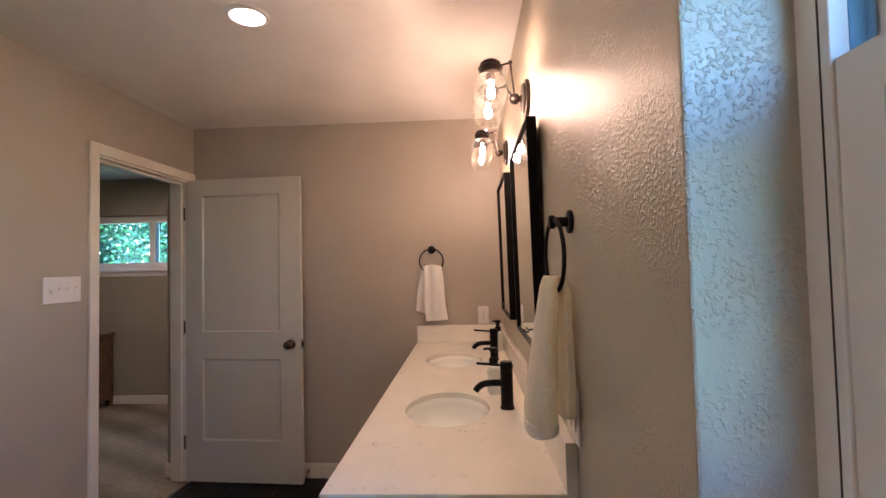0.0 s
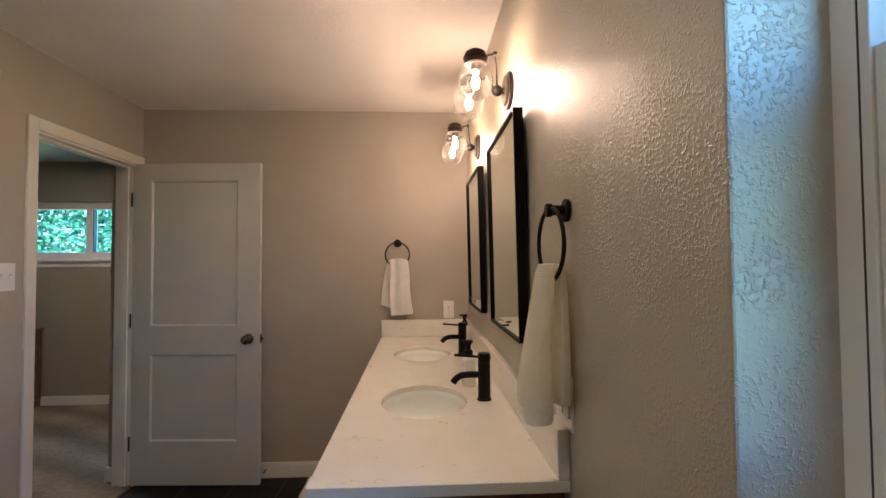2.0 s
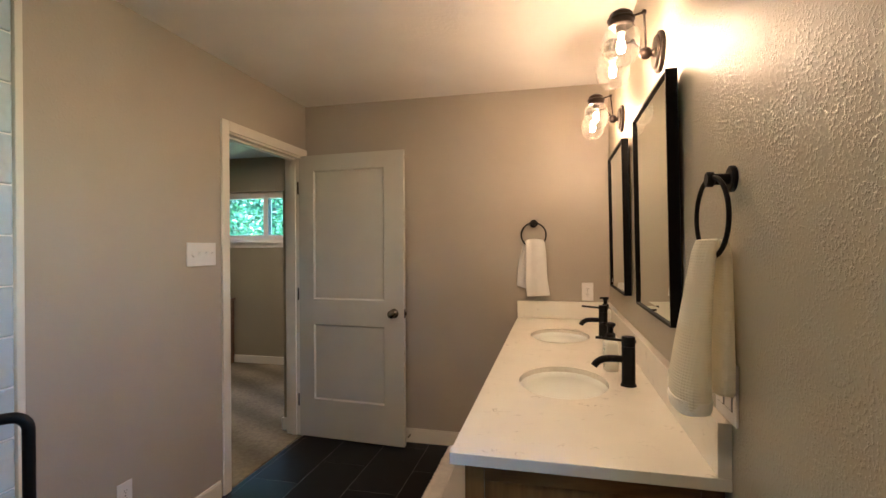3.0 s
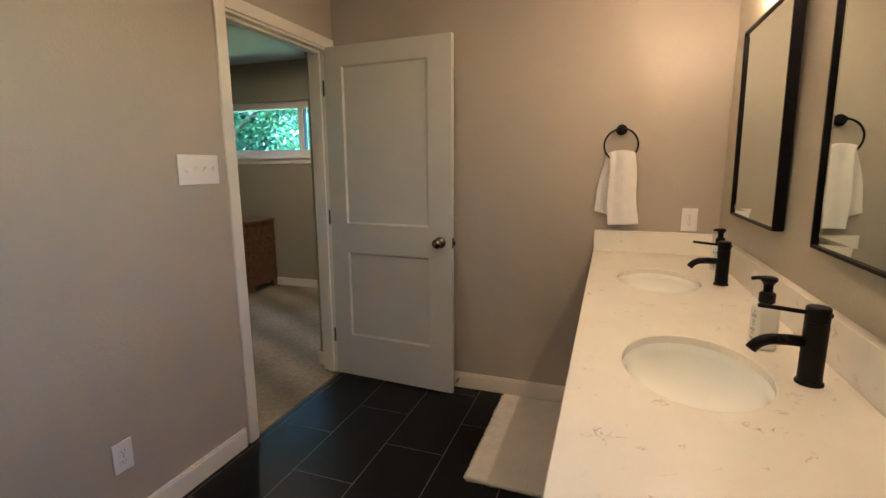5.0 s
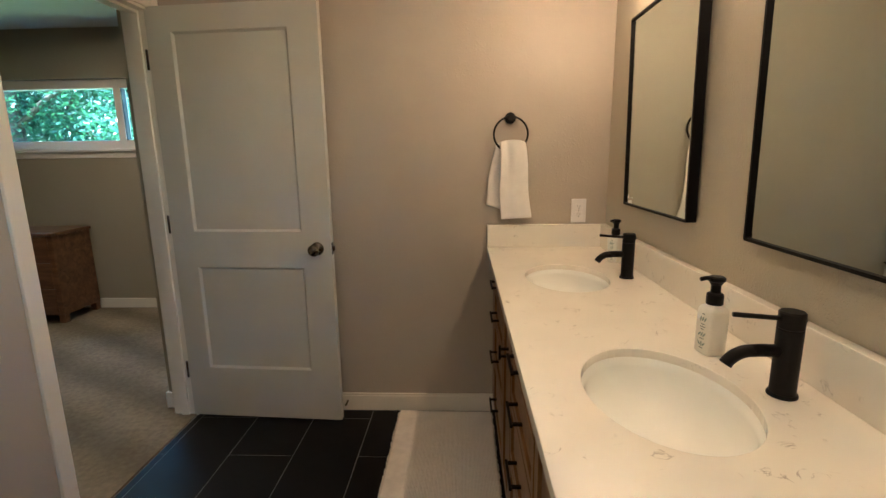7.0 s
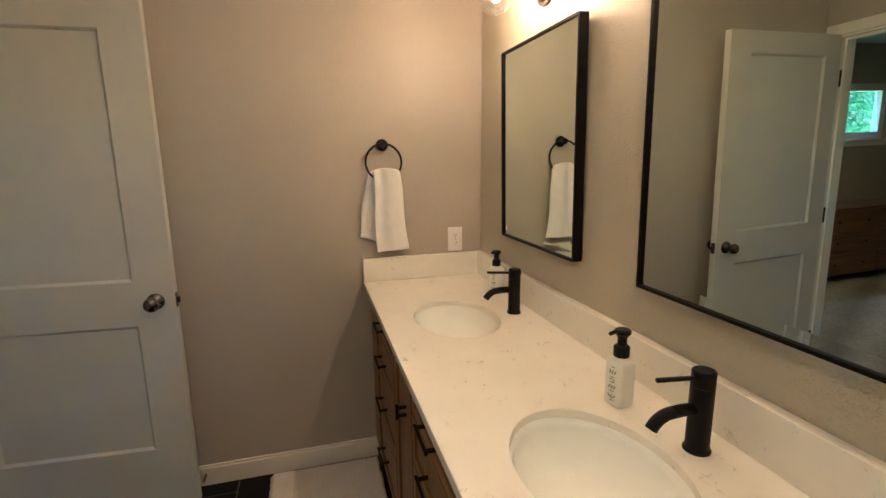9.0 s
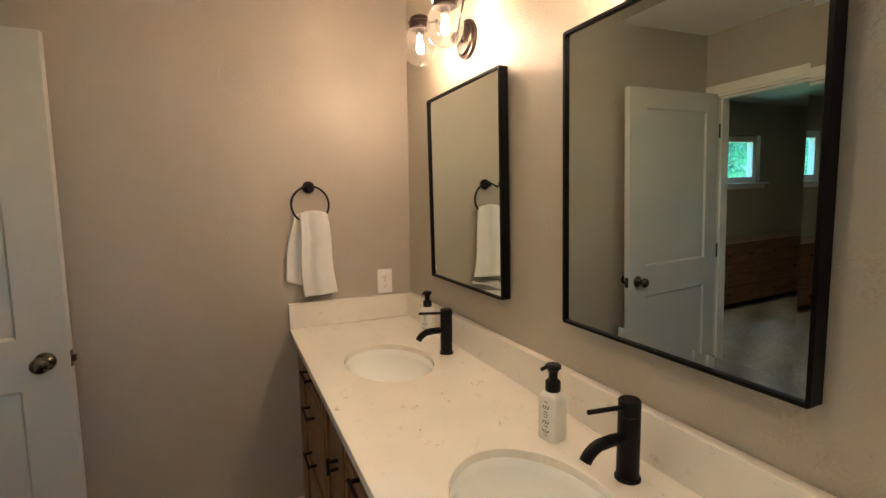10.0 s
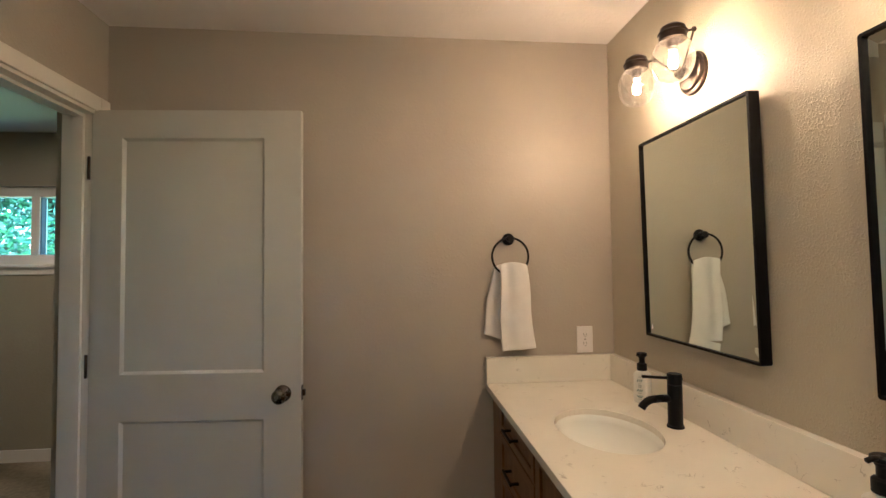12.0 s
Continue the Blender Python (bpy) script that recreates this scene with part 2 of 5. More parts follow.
def quartz():
    m = mat("cream quartz with fine veins", (0.83, 0.795, 0.695), 0.16, noise_scale=9, vary=0.03)
    nt, b = m.node_tree, bsdf(m)
    base = b.inputs["Base Color"].links[0].from_socket
    co = nt.nodes.new("ShaderNodeTexCoord")
    v = nt.nodes.new("ShaderNodeTexNoise")
    v.inputs["Scale"].default_value, v.inputs["Detail"].default_value, v.inputs["Distortion"].default_value = 21, 6, 0.8
    sub = nt.nodes.new("ShaderNodeMath")
    sub.operation = "SUBTRACT"
    sub.inputs[1].default_value = 0.5
    ab = nt.nodes.new("ShaderNodeMath")
    ab.operation = "ABSOLUTE"
    r = nt.nodes.new("ShaderNodeMapRange")
    r.inputs["From Min"].default_value, r.inputs["From Max"].default_value = 0.0, 0.014
    r.inputs["To Min"].default_value, r.inputs["To Max"].default_value = 1.0, 0.0
    p = nt.nodes.new("ShaderNodeTexNoise")
    p.inputs["Scale"].default_value, p.inputs["Detail"].default_value = 19, 4
    pr = nt.nodes.new("ShaderNodeMapRange")
    pr.inputs["From Min"].default_value, pr.inputs["From Max"].default_value = 0.575, 0.65
    mul = nt.nodes.new("ShaderNodeMath")
    mul.operation = "MULTIPLY"
    mx = nt.nodes.new("ShaderNodeMix")
    mx.data_type = "RGBA"
    mx.inputs["B"].default_value = (0.46, 0.425, 0.365, 1)
    for n in (v, p):
        nt.links.new(co.outputs["Object"], n.inputs["Vector"])
    nt.links.new(v.outputs["Fac"], sub.inputs[0])
    nt.links.new(sub.outputs[0], ab.inputs[0])
    nt.links.new(ab.outputs[0], r.inputs["Value"])
    nt.links.new(p.outputs["Fac"], pr.inputs["Value"])
    nt.links.new(r.outputs[0], mul.inputs[0])
    nt.links.new(pr.outputs[0], mul.inputs[1])
    nt.links.new(mul.outputs[0], mx.inputs["Factor"])
    nt.links.new(base, mx.inputs["A"])
    nt.links.new(mx.outputs["Result"], b.inputs["Base Color"])
    return m


QUARTZ = quartz()


def cloth(name, colour, period, axes=("X", "Z"), depth=0.00035):
    """Cotton: a weave of that period in metres over soft noise."""
    m = mat(name, colour, 0.95, noise_scale=12, vary=0.04, spec=0.1)
    nt, b = m.node_tree, bsdf(m)
    co = nt.nodes.new("ShaderNodeTexCoord")
    waves = []
    for ax in axes:
        w = nt.nodes.new("ShaderNodeTexWave")
        w.bands_direction = ax
        w.inputs["Scale"].default_value = 0.314 / period
        w.inputs["Distortion"].default_value = 1.0
        nt.links.new(co.outputs["Object"], w.inputs["Vector"])
        waves.append(w)
    add = nt.nodes.new("ShaderNodeMath")
    nt.links.new(waves[0].outputs["Fac"], add.inputs[0])
    nt.links.new(waves[-1].outputs["Fac"], add.inputs[1])
    bp = nt.nodes.new("ShaderNodeBump")
    bp.inputs["Distance"].default_value = depth
    nt.links.new(add.outputs[0], bp.inputs["Height"])
    nt.links.new(bp.outputs["Normal"], b.inputs["Normal"])
    return m


TOWEL_WHITE = mat("white cotton", (0.80, 0.78, 0.74), 0.95, noise_scale=30, vary=0.03, bump=0.0008, bump_scale=500, spec=0.1)
TOWEL_CREAM = cloth("cream waffle cotton", (0.95, 0.92, 0.81), 0.0058, depth=0.00042)


def see_through_cloth(m, colour):
    """Loose cotton lets some light through."""
    nt = m.node_tree
    tl, mx = nt.nodes.new("ShaderNodeBsdfTranslucent"), nt.nodes.new("ShaderNodeMixShader")
    tl.inputs["Color"].default_value = (*colour, 1)
    mx.inputs[0].default_value = 0.45
    nt.links.new(bsdf(m).inputs["Normal"].links[0].from_socket, tl.inputs["Normal"])
    nt.links.new(bsdf(m).outputs[0], mx.inputs[1])
    nt.links.new(tl.outputs[0], mx.inputs[2])
    nt.links.new(mx.outputs[0], nt.nodes["Material Output"].inputs["Surface"])


see_through_cloth(TOWEL_CREAM, (0.95, 0.90, 0.72))
TOWEL_HEM = cloth("plain cream cotton hem", (0.93, 0.90, 0.80), 0.0012, depth=0.0001)
RUG_BAND = mat("off-white plush cotton band", (0.80, 0.75, 0.68), 0.95, noise_scale=30, vary=0.08, bump=0.003, bump_scale=260, spec=0.1)
RUG = cloth("off-white cotton rug", (0.71, 0.67, 0.59), 0.006, ("X",), 0.0006)


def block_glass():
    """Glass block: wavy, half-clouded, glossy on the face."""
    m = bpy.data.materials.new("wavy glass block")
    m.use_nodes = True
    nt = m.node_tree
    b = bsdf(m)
    # base bluer than the glass itself: window daylight put into the colour
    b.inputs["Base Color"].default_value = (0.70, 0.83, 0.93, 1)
    b.inputs["Roughness"].default_value = 0.12
    b.inputs["Transmission Weight"].default_value = 0.28
    b.inputs["IOR"].default_value = 1.25
    co, n, bp = nt.nodes.new("ShaderNodeTexCoord"), nt.nodes.new("ShaderNodeTexNoise"), nt.nodes.new("ShaderNodeBump")
    n.inputs["Scale"].default_value = 14
    bp.inputs["Distance"].default_value = 0.006
    nt.links.new(co.outputs["Object"], n.inputs["Vector"])
    nt.links.new(n.outputs["Fac"], bp.inputs["Height"])
    nt.links.new(bp.outputs["Normal"], b.inputs["Normal"])
    return m


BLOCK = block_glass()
MORTAR = mat("white mortar", (0.88, 0.89, 0.90), 0.8, noise_scale=20, vary=0.05)


def screen_mat():
    """Insect screen: a fine grid of dark threads, mostly holes."""
    m = bpy.data.materials.new("insect screen")
    m.use_nodes = True
    nt = m.node_tree
    b, out = bsdf(m), nt.nodes["Material Output"]
    b.inputs["Base Color"].default_value = (0.10, 0.13, 0.14, 1)
    co, sep = nt.nodes.new("ShaderNodeTexCoord"), nt.nodes.new("ShaderNodeSeparateXYZ")
    nt.links.new(co.outputs["Object"], sep.inputs[0])
    hits = []
    for ax in ("Y", "Z"):
        k, fr, lt = (nt.nodes.new("ShaderNodeMath") for _ in range(3))
        k.operation, fr.operation, lt.operation = "MULTIPLY", "FRACT", "LESS_THAN"
        k.inputs[1].default_value, lt.inputs[1].default_value = 1 / 0.0024, 0.16
        nt.links.new(sep.outputs[ax], k.inputs[0])
        nt.links.new(k.outputs[0], fr.inputs[0])
        nt.links.new(fr.outputs[0], lt.inputs[0])
        hits.append(lt)
    mxm = nt.nodes.new("ShaderNodeMath")
    mxm.operation = "MAXIMUM"
    nt.links.new(hits[0].outputs[0], mxm.inputs[0])
    nt.links.new(hits[1].outputs[0], mxm.inputs[1])
    tr, mx = nt.nodes.new("ShaderNodeBsdfTransparent"), nt.nodes.new("ShaderNodeMixShader")
    nt.links.new(mxm.outputs[0], mx.inputs[0])
    nt.links.new(tr.outputs[0], mx.inputs[1])
    nt.links.new(b.outputs[0], mx.inputs[2])
    nt.links.new(mx.outputs[0], out.inputs["Surface"])
    return m


SCREEN = screen_mat()


def leaf_mat(name, colour, vary=0.4):
    m = mat(name, colour, 0.34)
    nt, b = m.node_tree, bsdf(m)
    g = nt.nodes.new("ShaderNodeNewGeometry")
    hsv = nt.nodes.new("ShaderNodeHueSaturation")
    hsv.inputs["Color"].default_value = (*colour, 1)
    r = nt.nodes.new("ShaderNodeMapRange")
    r.inputs["To Min"].default_value, r.inputs["To Max"].default_value = 1 - vary, 1 + vary * 1.5
    nt.links.new(g.outputs["Random Per Island"], r.inputs["Value"])
    nt.links.new(r.outputs[0], hsv.inputs["Value"])
    nt.links.new(hsv.outputs[0], b.inputs["Base Color"])
    tl, mx, out = nt.nodes.new("ShaderNodeBsdfTranslucent"), nt.nodes.new("ShaderNodeMixShader"), nt.nodes["Material Output"]
    tl.inputs["Color"].default_value = (colour[0] * 1.8, colour[1] * 2.2, colour[2] * 1.5, 1)
    mx.inputs[0].default_value = 0.35
    nt.links.new(b.outputs[0], mx.inputs[1])
    nt.links.new(tl.outputs[0], mx.inputs[2])
    nt.links.new(mx.outputs[0], out.inputs["Surface"])
    return m


LEAF = leaf_mat("dark green leaf", (0.026, 0.066, 0.046))
LEAF_FAR = leaf_mat("mid green foliage", (0.040, 0.10, 0.06), 0.6)
# the broad tone patches put dappled tree shade into the grass colour
GRASS = mat("lawn with dappled shade in its tone", (0.17, 0.20, 0.105), 0.9, noise_scale=12, vary=0.5, bump=0.02, bump_scale=60, spec=0.1, second=14)


# ---- mesh helpers ----
def part(name, bm, material, parent=None, label="", smooth=False, kind=""):
    me = bpy.data.meshes.new(name)
    bmesh.ops.recalc_face_normals(bm, faces=bm.faces)
    bm.to_mesh(me)
    bm.free()
    if smooth:
        for p in me.polygons:
            p.use_smooth = True
    me.materials.append(material)
    ob = new(name, me)
    ob.parent = parent
    return tagged(ob, label=label, kind=kind)


def thing(name, at, label, category, group="", kind="", rz=0.0, rx=0.0, ry=0.0):
    e = new(name)
    e.matrix_basis = pose(*at, rx, ry, rz)
    return tagged(e, label, category, group, kind)


def box(bm, x0, x1, y0, y1, z0, z1, bevel=0.0, m=None):
    r = bmesh.ops.create_cube(bm, size=1.0)
    vs = r["verts"]
    for v in vs:
        v.co = Vector(((x0 + x1) / 2 + v.co.x * (x1 - x0), (y0 + y1) / 2 + v.co.y * (y1 - y0), (z0 + z1) / 2 + v.co.z * (z1 - z0)))
    if m is not None:
        bmesh.ops.transform(bm, matrix=m, verts=vs)
    if bevel:
        es = list({e for v in vs for e in v.link_edges})
        bmesh.ops.bevel(bm, geom=es, offset=bevel, segments=2, profile=0.5, affect="EDGES")
    return bm


def boxes(*specs, bevel=0.0):
    bm = bmesh.new()
    for s in specs:
        box(bm, *s, bevel=bevel)
    return bm


def lathe(profile, n=32, axis="Z", close=False):
    """A turned solid: profile of (radius, height) from foot to top."""
    bm = bmesh.new()
    rings = []
    for r, h in profile:
        ring = []
        for k in range(n):
            a = 2 * math.pi * k / n
            c = (r * math.cos(a), r * math.sin(a), h)
            if axis == "X":
                c = (h, c[0], c[1])
            elif axis == "Y":
                c = (c[0], h, c[1])
            ring.append(bm.verts.new(c))
        rings.append(ring)
    for a, b in zip(rings, rings[1:]):
        for k in range(n):
            bm.faces.new((a[k], a[(k + 1) % n], b[(k + 1) % n], b[k]))
    if profile[0][0] > 1e-5:
        bm.faces.new(rings[0]) if not close else None
    if profile[-1][0] > 1e-5:
        bm.faces.new(rings[-1]) if not close else None
    bmesh.ops.remove_doubles(bm, verts=bm.verts, dist=1e-6)
    return bm


def tube(points, radius, n=12, bm=None, closed=False, taper=None):
    """A round bar along points."""
    bm = bm or bmesh.new()
    pts = [Vector(p) for p in points]
    rings = []
    up = Vector((0, 0, 1))
    last = None
    for i, p in enumerate(pts):
        if closed:
            d = (pts[(i + 1) % len(pts)] - pts[i - 1]).normalized()
        else:
            d = (pts[min(i + 1, len(pts) - 1)] - pts[max(i - 1, 0)]).normalized()
        if last is None:
            u = d.cross(up if abs(d.z) < 0.9 else Vector((1, 0, 0))).normalized()
        else:
            u = (last - d * last.dot(d)).normalized()
        last = u
        v = d.cross(u)
        r = radius if taper is None else radius * (1 + (taper - 1) * i / (len(pts) - 1))
        rings.append([bm.verts.new(p + r * (math.cos(2 * math.pi * k / n) * u + math.sin(2 * math.pi * k / n) * v)) for k in range(n)])
    pairs = list(zip(rings, rings[1:])) + ([(rings[-1], rings[0])] if closed else [])
    for a, b in pairs:
        for k in range(n):
            bm.faces.new((a[k], a[(k + 1) % n], b[(k + 1) % n], b[k]))
    if not closed:
        bm.faces.new(rings[0])
        bm.faces.new(rings[-1])
    return bm


def arc(cx, cz, r, a0, a1, n, y=0.0):
    return [(cx + r * math.cos(radians(a0 + (a1 - a0) * k / n)), y, cz + r * math.sin(radians(a0 + (a1 - a0) * k / n))) for k in range(n + 1)]


def structure(name, bm, material, label, smooth=False):
    return tagged(part(name, bm, material, None, smooth=smooth), label, "", "", "structure")


# ---- the shell of the bathroom ----
T = 0.12
structure("wall_north", boxes((XL, XR + 0.16, YN, YN + T, 0, ZC)), PAINT_SMOOTH, "taupe textured bathroom wall behind the door and the counter")
BLK_A, BLK_B = 0.373, 1.775
structure("wall_west", boxes((XL - T, XL, YB, BLK_A, 0, ZC), (XL - T, XL, BLK_B, DOOR_A, 0, ZC), (XL - T, XL, DOOR_B, YN + T, 0, ZC), (XL - T, XL, DOOR_A, DOOR_B, DOOR_H, ZC)), PAINT_SMOOTH, "taupe painted wall with an open doorway beside the switches")
structure("wall_east", boxes((XR, XR + 0.16, WIN_B, YN, 0, ZC), (XR, XR + 0.16, YB, WIN_A, 0, ZC), (XR, XR + 0.16, WIN_A, WIN_B, 0, WIN_Z0), (XR, XR + 0.16, WIN_A, WIN_B, WIN_Z1, ZC), bevel=0.004), PAINT_LIT, "taupe heavily textured wall above the vanity, with a deep window reveal")
structure("wall_south", boxes((XL - T, XR + 0.16, YB - T, YB, 0, ZC)), PAINT_SMOOTH, "plain taupe wall closing the bathroom")
structure("ceiling", boxes((XL - T, XR + 0.16, YB - T, YN + T, ZC, ZC + 0.1)), CEIL, "matte off-white bathroom ceiling")
grout_floor = structure("floor", boxes((XL - T, XR, YB, YN, -0.06, -0.0007)), GROUT, "black slate tile floor with thin grey grout")

BB = 0.097


def baseboard(name, x0, x1, y0, y1):
    """A board along a wall with an eased top."""
    bm = boxes((x0, x1, y0, y1, 0, BB - 0.012))
    inset = 0.004
    xa, xb, ya, yb = x0, x1, y0, y1
    if x1 - x0 > y1 - y0:
        ya, yb = (y0 + inset, y1)
    else:
        xa, xb = (x0, x1 - inset)
    box(bm, xa, xb, ya, yb, BB - 0.012, BB)
    return structure(name, bm, TRIM, "cream painted baseboard along the wall")


baseboard("baseboard", XL, XL + 0.013, BLK_B + 0.03, 2.755)
baseboard("baseboard", XL + 0.02, 0.34, YN - 0.013, YN)

# doorway: jambs, stops, casing
CW, CTK = 0.053, 0.014
jm = bmesh.new()
JX0, JX1 = XL - T - 0.002, XL + 0.002
box(jm, JX0, JX1, DOOR_A, DOOR_A + 0.018, 0, DOOR_H)
box(jm, JX0, JX1, DOOR_B - 0.018, DOOR_B, 0, DOOR_H)
box(jm, JX0, JX1, DOOR_A, DOOR_B, DOOR_H - 0.018, DOOR_H)
box(jm, XL - 0.078, XL - 0.040, DOOR_A + 0.018, DOOR_A + 0.030, 0, DOOR_H - 0.018)
box(jm, XL - 0.078, XL - 0.040, DOOR_B - 0.030, DOOR_B - 0.018, 0, DOOR_H - 0.018)
box(jm, XL - 0.078, XL - 0.040, DOOR_A + 0.030, DOOR_B - 0.030, DOOR_H - 0.030, DOOR_H - 0.018)
door_frame = thing("door_frame", (0, 0, 0), "cream painted door frame round the bedroom doorway", "door frame", kind="structure")
part("jamb", jm, TRIM, door_frame)


def casing(x0, x1):
    bm = bmesh.new()
    box(bm, x0, x1, DOOR_A - CW, DOOR_A + 0.006, 0, DOOR_H + CW, 0.003)
    box(bm, x0, x1, DOOR_B - 0.006, DOOR_B + CW, 0, DOOR_H + CW, 0.003)
    box(bm, x0, x1, DOOR_A + 0.006, DOOR_B - 0.006, DOOR_H - 0.006, DOOR_H + CW, 0.003)
    return bm


part("casing", casing(XL, XL + CTK), TRIM, door_frame)
part("casing", casing(XL - T - CTK, XL - T), TRIM, door_frame)
part("threshold", boxes((XL - T - 0.001, XL - 0.004, DOOR_A + 0.018, DOOR_B - 0.018, -0.06, 0.008)), CARPET, door_frame, "beige carpet edge in the doorway")

# ---- window in the east wall ----
window = thing("window_1", (XW, 0, 0), "white vinyl single-hung window with an insect screen, closed", "window", kind="structure")
Y1, Y0 = WIN_B + 0.010, WIN_A
FZ0, FZ1 = WIN_Z0, WIN_Z1
MEET0, MEET1 = 1.564, 1.608
fr = bmesh.new()
for a, b in ((Y1 - 0.055, Y1), (Y0, Y0 + 0.055)):
    box(fr, 0, 0.020, a, b, FZ0, FZ1, 0.002)
box(fr, 0, 0.12, Y0 + 0.055, Y1 - 0.055, FZ1 - 0.05, FZ1, 0.002)
box(fr, 0, 0.12, Y0 + 0.055, Y1 - 0.055, FZ0, FZ0 + 0.035, 0.002)
part("window_frame", fr, VINYL, window)
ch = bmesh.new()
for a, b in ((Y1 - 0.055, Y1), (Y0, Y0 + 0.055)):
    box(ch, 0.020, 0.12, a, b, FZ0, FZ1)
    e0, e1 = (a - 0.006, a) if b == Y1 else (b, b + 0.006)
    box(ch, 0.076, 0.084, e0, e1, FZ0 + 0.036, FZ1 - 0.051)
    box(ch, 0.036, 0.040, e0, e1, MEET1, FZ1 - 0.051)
part("frame_channel", ch, CHANNEL, window, "ribbed side channel of the window frame, blue daylight in colour")
part("frame_groove", boxes((-0.0012, 0.0, Y1 - 0.043, Y1 - 0.0415, FZ0, FZ1)), SLOT, window, "thin dark joint down the frame")


def sash(x0, x1, ya, yb, za, zb, w, top=None):
    """Four mitred rails round a pane."""
    bm = bmesh.new()
    top = top or w
    ring_o = [(ya, za), (yb, za), (yb, zb), (ya, zb)]
    ring_i = [(ya + w, za + w), (yb - w, za + w), (yb - w, zb - top), (ya + w, zb - top)]
    for k in range(4):
        o0, o1, i1, i0 = ring_o[k], ring_o[(k + 1) % 4], ring_i[(k + 1) % 4], ring_i[k]
        vs = [bm.verts.new((x, p[0], p[1])) for x in (x0, x1) for p in (o0, o1, i1, i0)]
        for f in ((0, 1, 2, 3), (4, 5, 6, 7), (0, 1, 5, 4), (1, 2, 6, 5), (2, 3, 7, 6), (3, 0, 4, 7)):
            bm.faces.new([vs[i] for i in f])
    return bm


SY0, SY1 = Y0 + 0.056, Y1 - 0.056
lower = part("lower_sash", sash(0.004, 0.034, SY0, SY1, FZ0 + 0.036, MEET1, 0.050, 0.045), VINYL, window)
part("gasket", sash(0.012, 0.030, SY0 + 0.050, SY1 - 0.050, FZ0 + 0.086, MEET0, 0.014), SASH_DARK, lower)
part("gasket_lip", sash(0.0108, 0.012, SY0 + 0.054, SY1 - 0.054, FZ0 + 0.090, MEET0 - 0.004, 0.0022), CHANNEL, lower, "thin lip of the glazing gasket, blue daylight in colour")
part("pane", boxes((0.018, 0.022, SY0 + 0.055, SY1 - 0.055, FZ0 + 0.091, MEET0 - 0.002)), PANE, lower)
upper = part("upper_sash", sash(0.044, 0.072, SY0, SY1, MEET0 + 0.006, FZ1 - 0.051, 0.052, 0.045), VINYL, window)
part("gasket", sash(0.050, 0.068, SY0 + 0.052, SY1 - 0.052, MEET0 + 0.058, FZ1 - 0.096, 0.010), SASH_DARK, upper)
part("pane", boxes((0.056, 0.060, SY0 + 0.055, SY1 - 0.055, MEET0 + 0.061, FZ1 - 0.099)), PANE, upper)
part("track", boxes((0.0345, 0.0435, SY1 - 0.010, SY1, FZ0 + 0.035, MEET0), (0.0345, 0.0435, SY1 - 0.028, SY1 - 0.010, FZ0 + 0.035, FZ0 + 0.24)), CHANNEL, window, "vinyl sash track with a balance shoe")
part("screen_track", boxes((0.090, 0.1195, SY1 - 0.020, SY1, FZ0 + 0.036, MEET0 + 0.01), (0.074, 0.079, SY1 - 0.004, SY1, FZ0 + 0.036, MEET0)), CHANNEL, window, "screen track, blue daylight in colour")
# dark strips that stand for the shade in the track's grooves
part("track_shadow_line", boxes((0.0885, 0.090, SY1 - 0.0095, SY1 - 0.0085, FZ0 + 0.036, MEET0), (0.0885, 0.090, SY1 - 0.0222, SY1 - 0.0200, FZ0 + 0.036, MEET0)), SASH_DARK, window, "thin dark strips for groove shade along the screen track")
scr = part("screen_frame", sash(0.096, 0.108, SY0 + 0.01, SY1 - 0.0205, FZ0 + 0.036, MEET0 + 0.01, 0.0105), VINYL, window, "white aluminium screen frame")
part("screen_mesh", boxes((0.1015, 0.1025, SY0 + 0.03, SY1 - 0.03, FZ0 + 0.058, MEET0 - 0.01)), SCREEN, scr, "fine grey insect mesh")
for yy in (SY1 - 0.10, SY1 - 0.17):
    part("sash_latch", lathe([(0.008, 0), (0.008, 0.004), (0.004, 0.006)], 14), NICKEL, lower).location = (0.040, yy, MEET0 - 0.006)
structure("window_sill", boxes((XR + 0.001, XW, WIN_A, WIN_B, WIN_Z0, WIN_Z0 + 0.012), bevel=0.002), TRIM, "cream painted sill in the window reveal")
# outer skin of the wall round the window
structure("outer_wall", boxes((XR + 0.16, XR + 0.24, YB, WIN_A, -0.4, 2.9), (XR + 0.16, XR + 0.24, WIN_B, YN, -0.4, 2.9), (XR + 0.16, XR + 0.24, WIN_A, WIN_B, -0.4, WIN_Z0), (XR + 0.16, XR + 0.24, WIN_A, WIN_B, WIN_Z1, 2.9)), TRIM, "plain painted outside wall")

# ---- glass block wall of the shower ----
blocks = thing("glass_block_wall", (XL, 0, 0), "wavy glass block wall with white mortar beside the taupe wall", "glass block wall", kind="structure")
PITCH = 0.1725
part("mortar", boxes((-0.09, -0.006, BLK_A, BLK_B - 0.022, 0, ZC)), MORTAR, blocks)
part("edge_trim", boxes((-0.09, 0.010, BLK_B - 0.022, BLK_B + 0.004, 0, ZC), bevel=0.003), TRIM, blocks, "white trim strip at the end of the blocks")

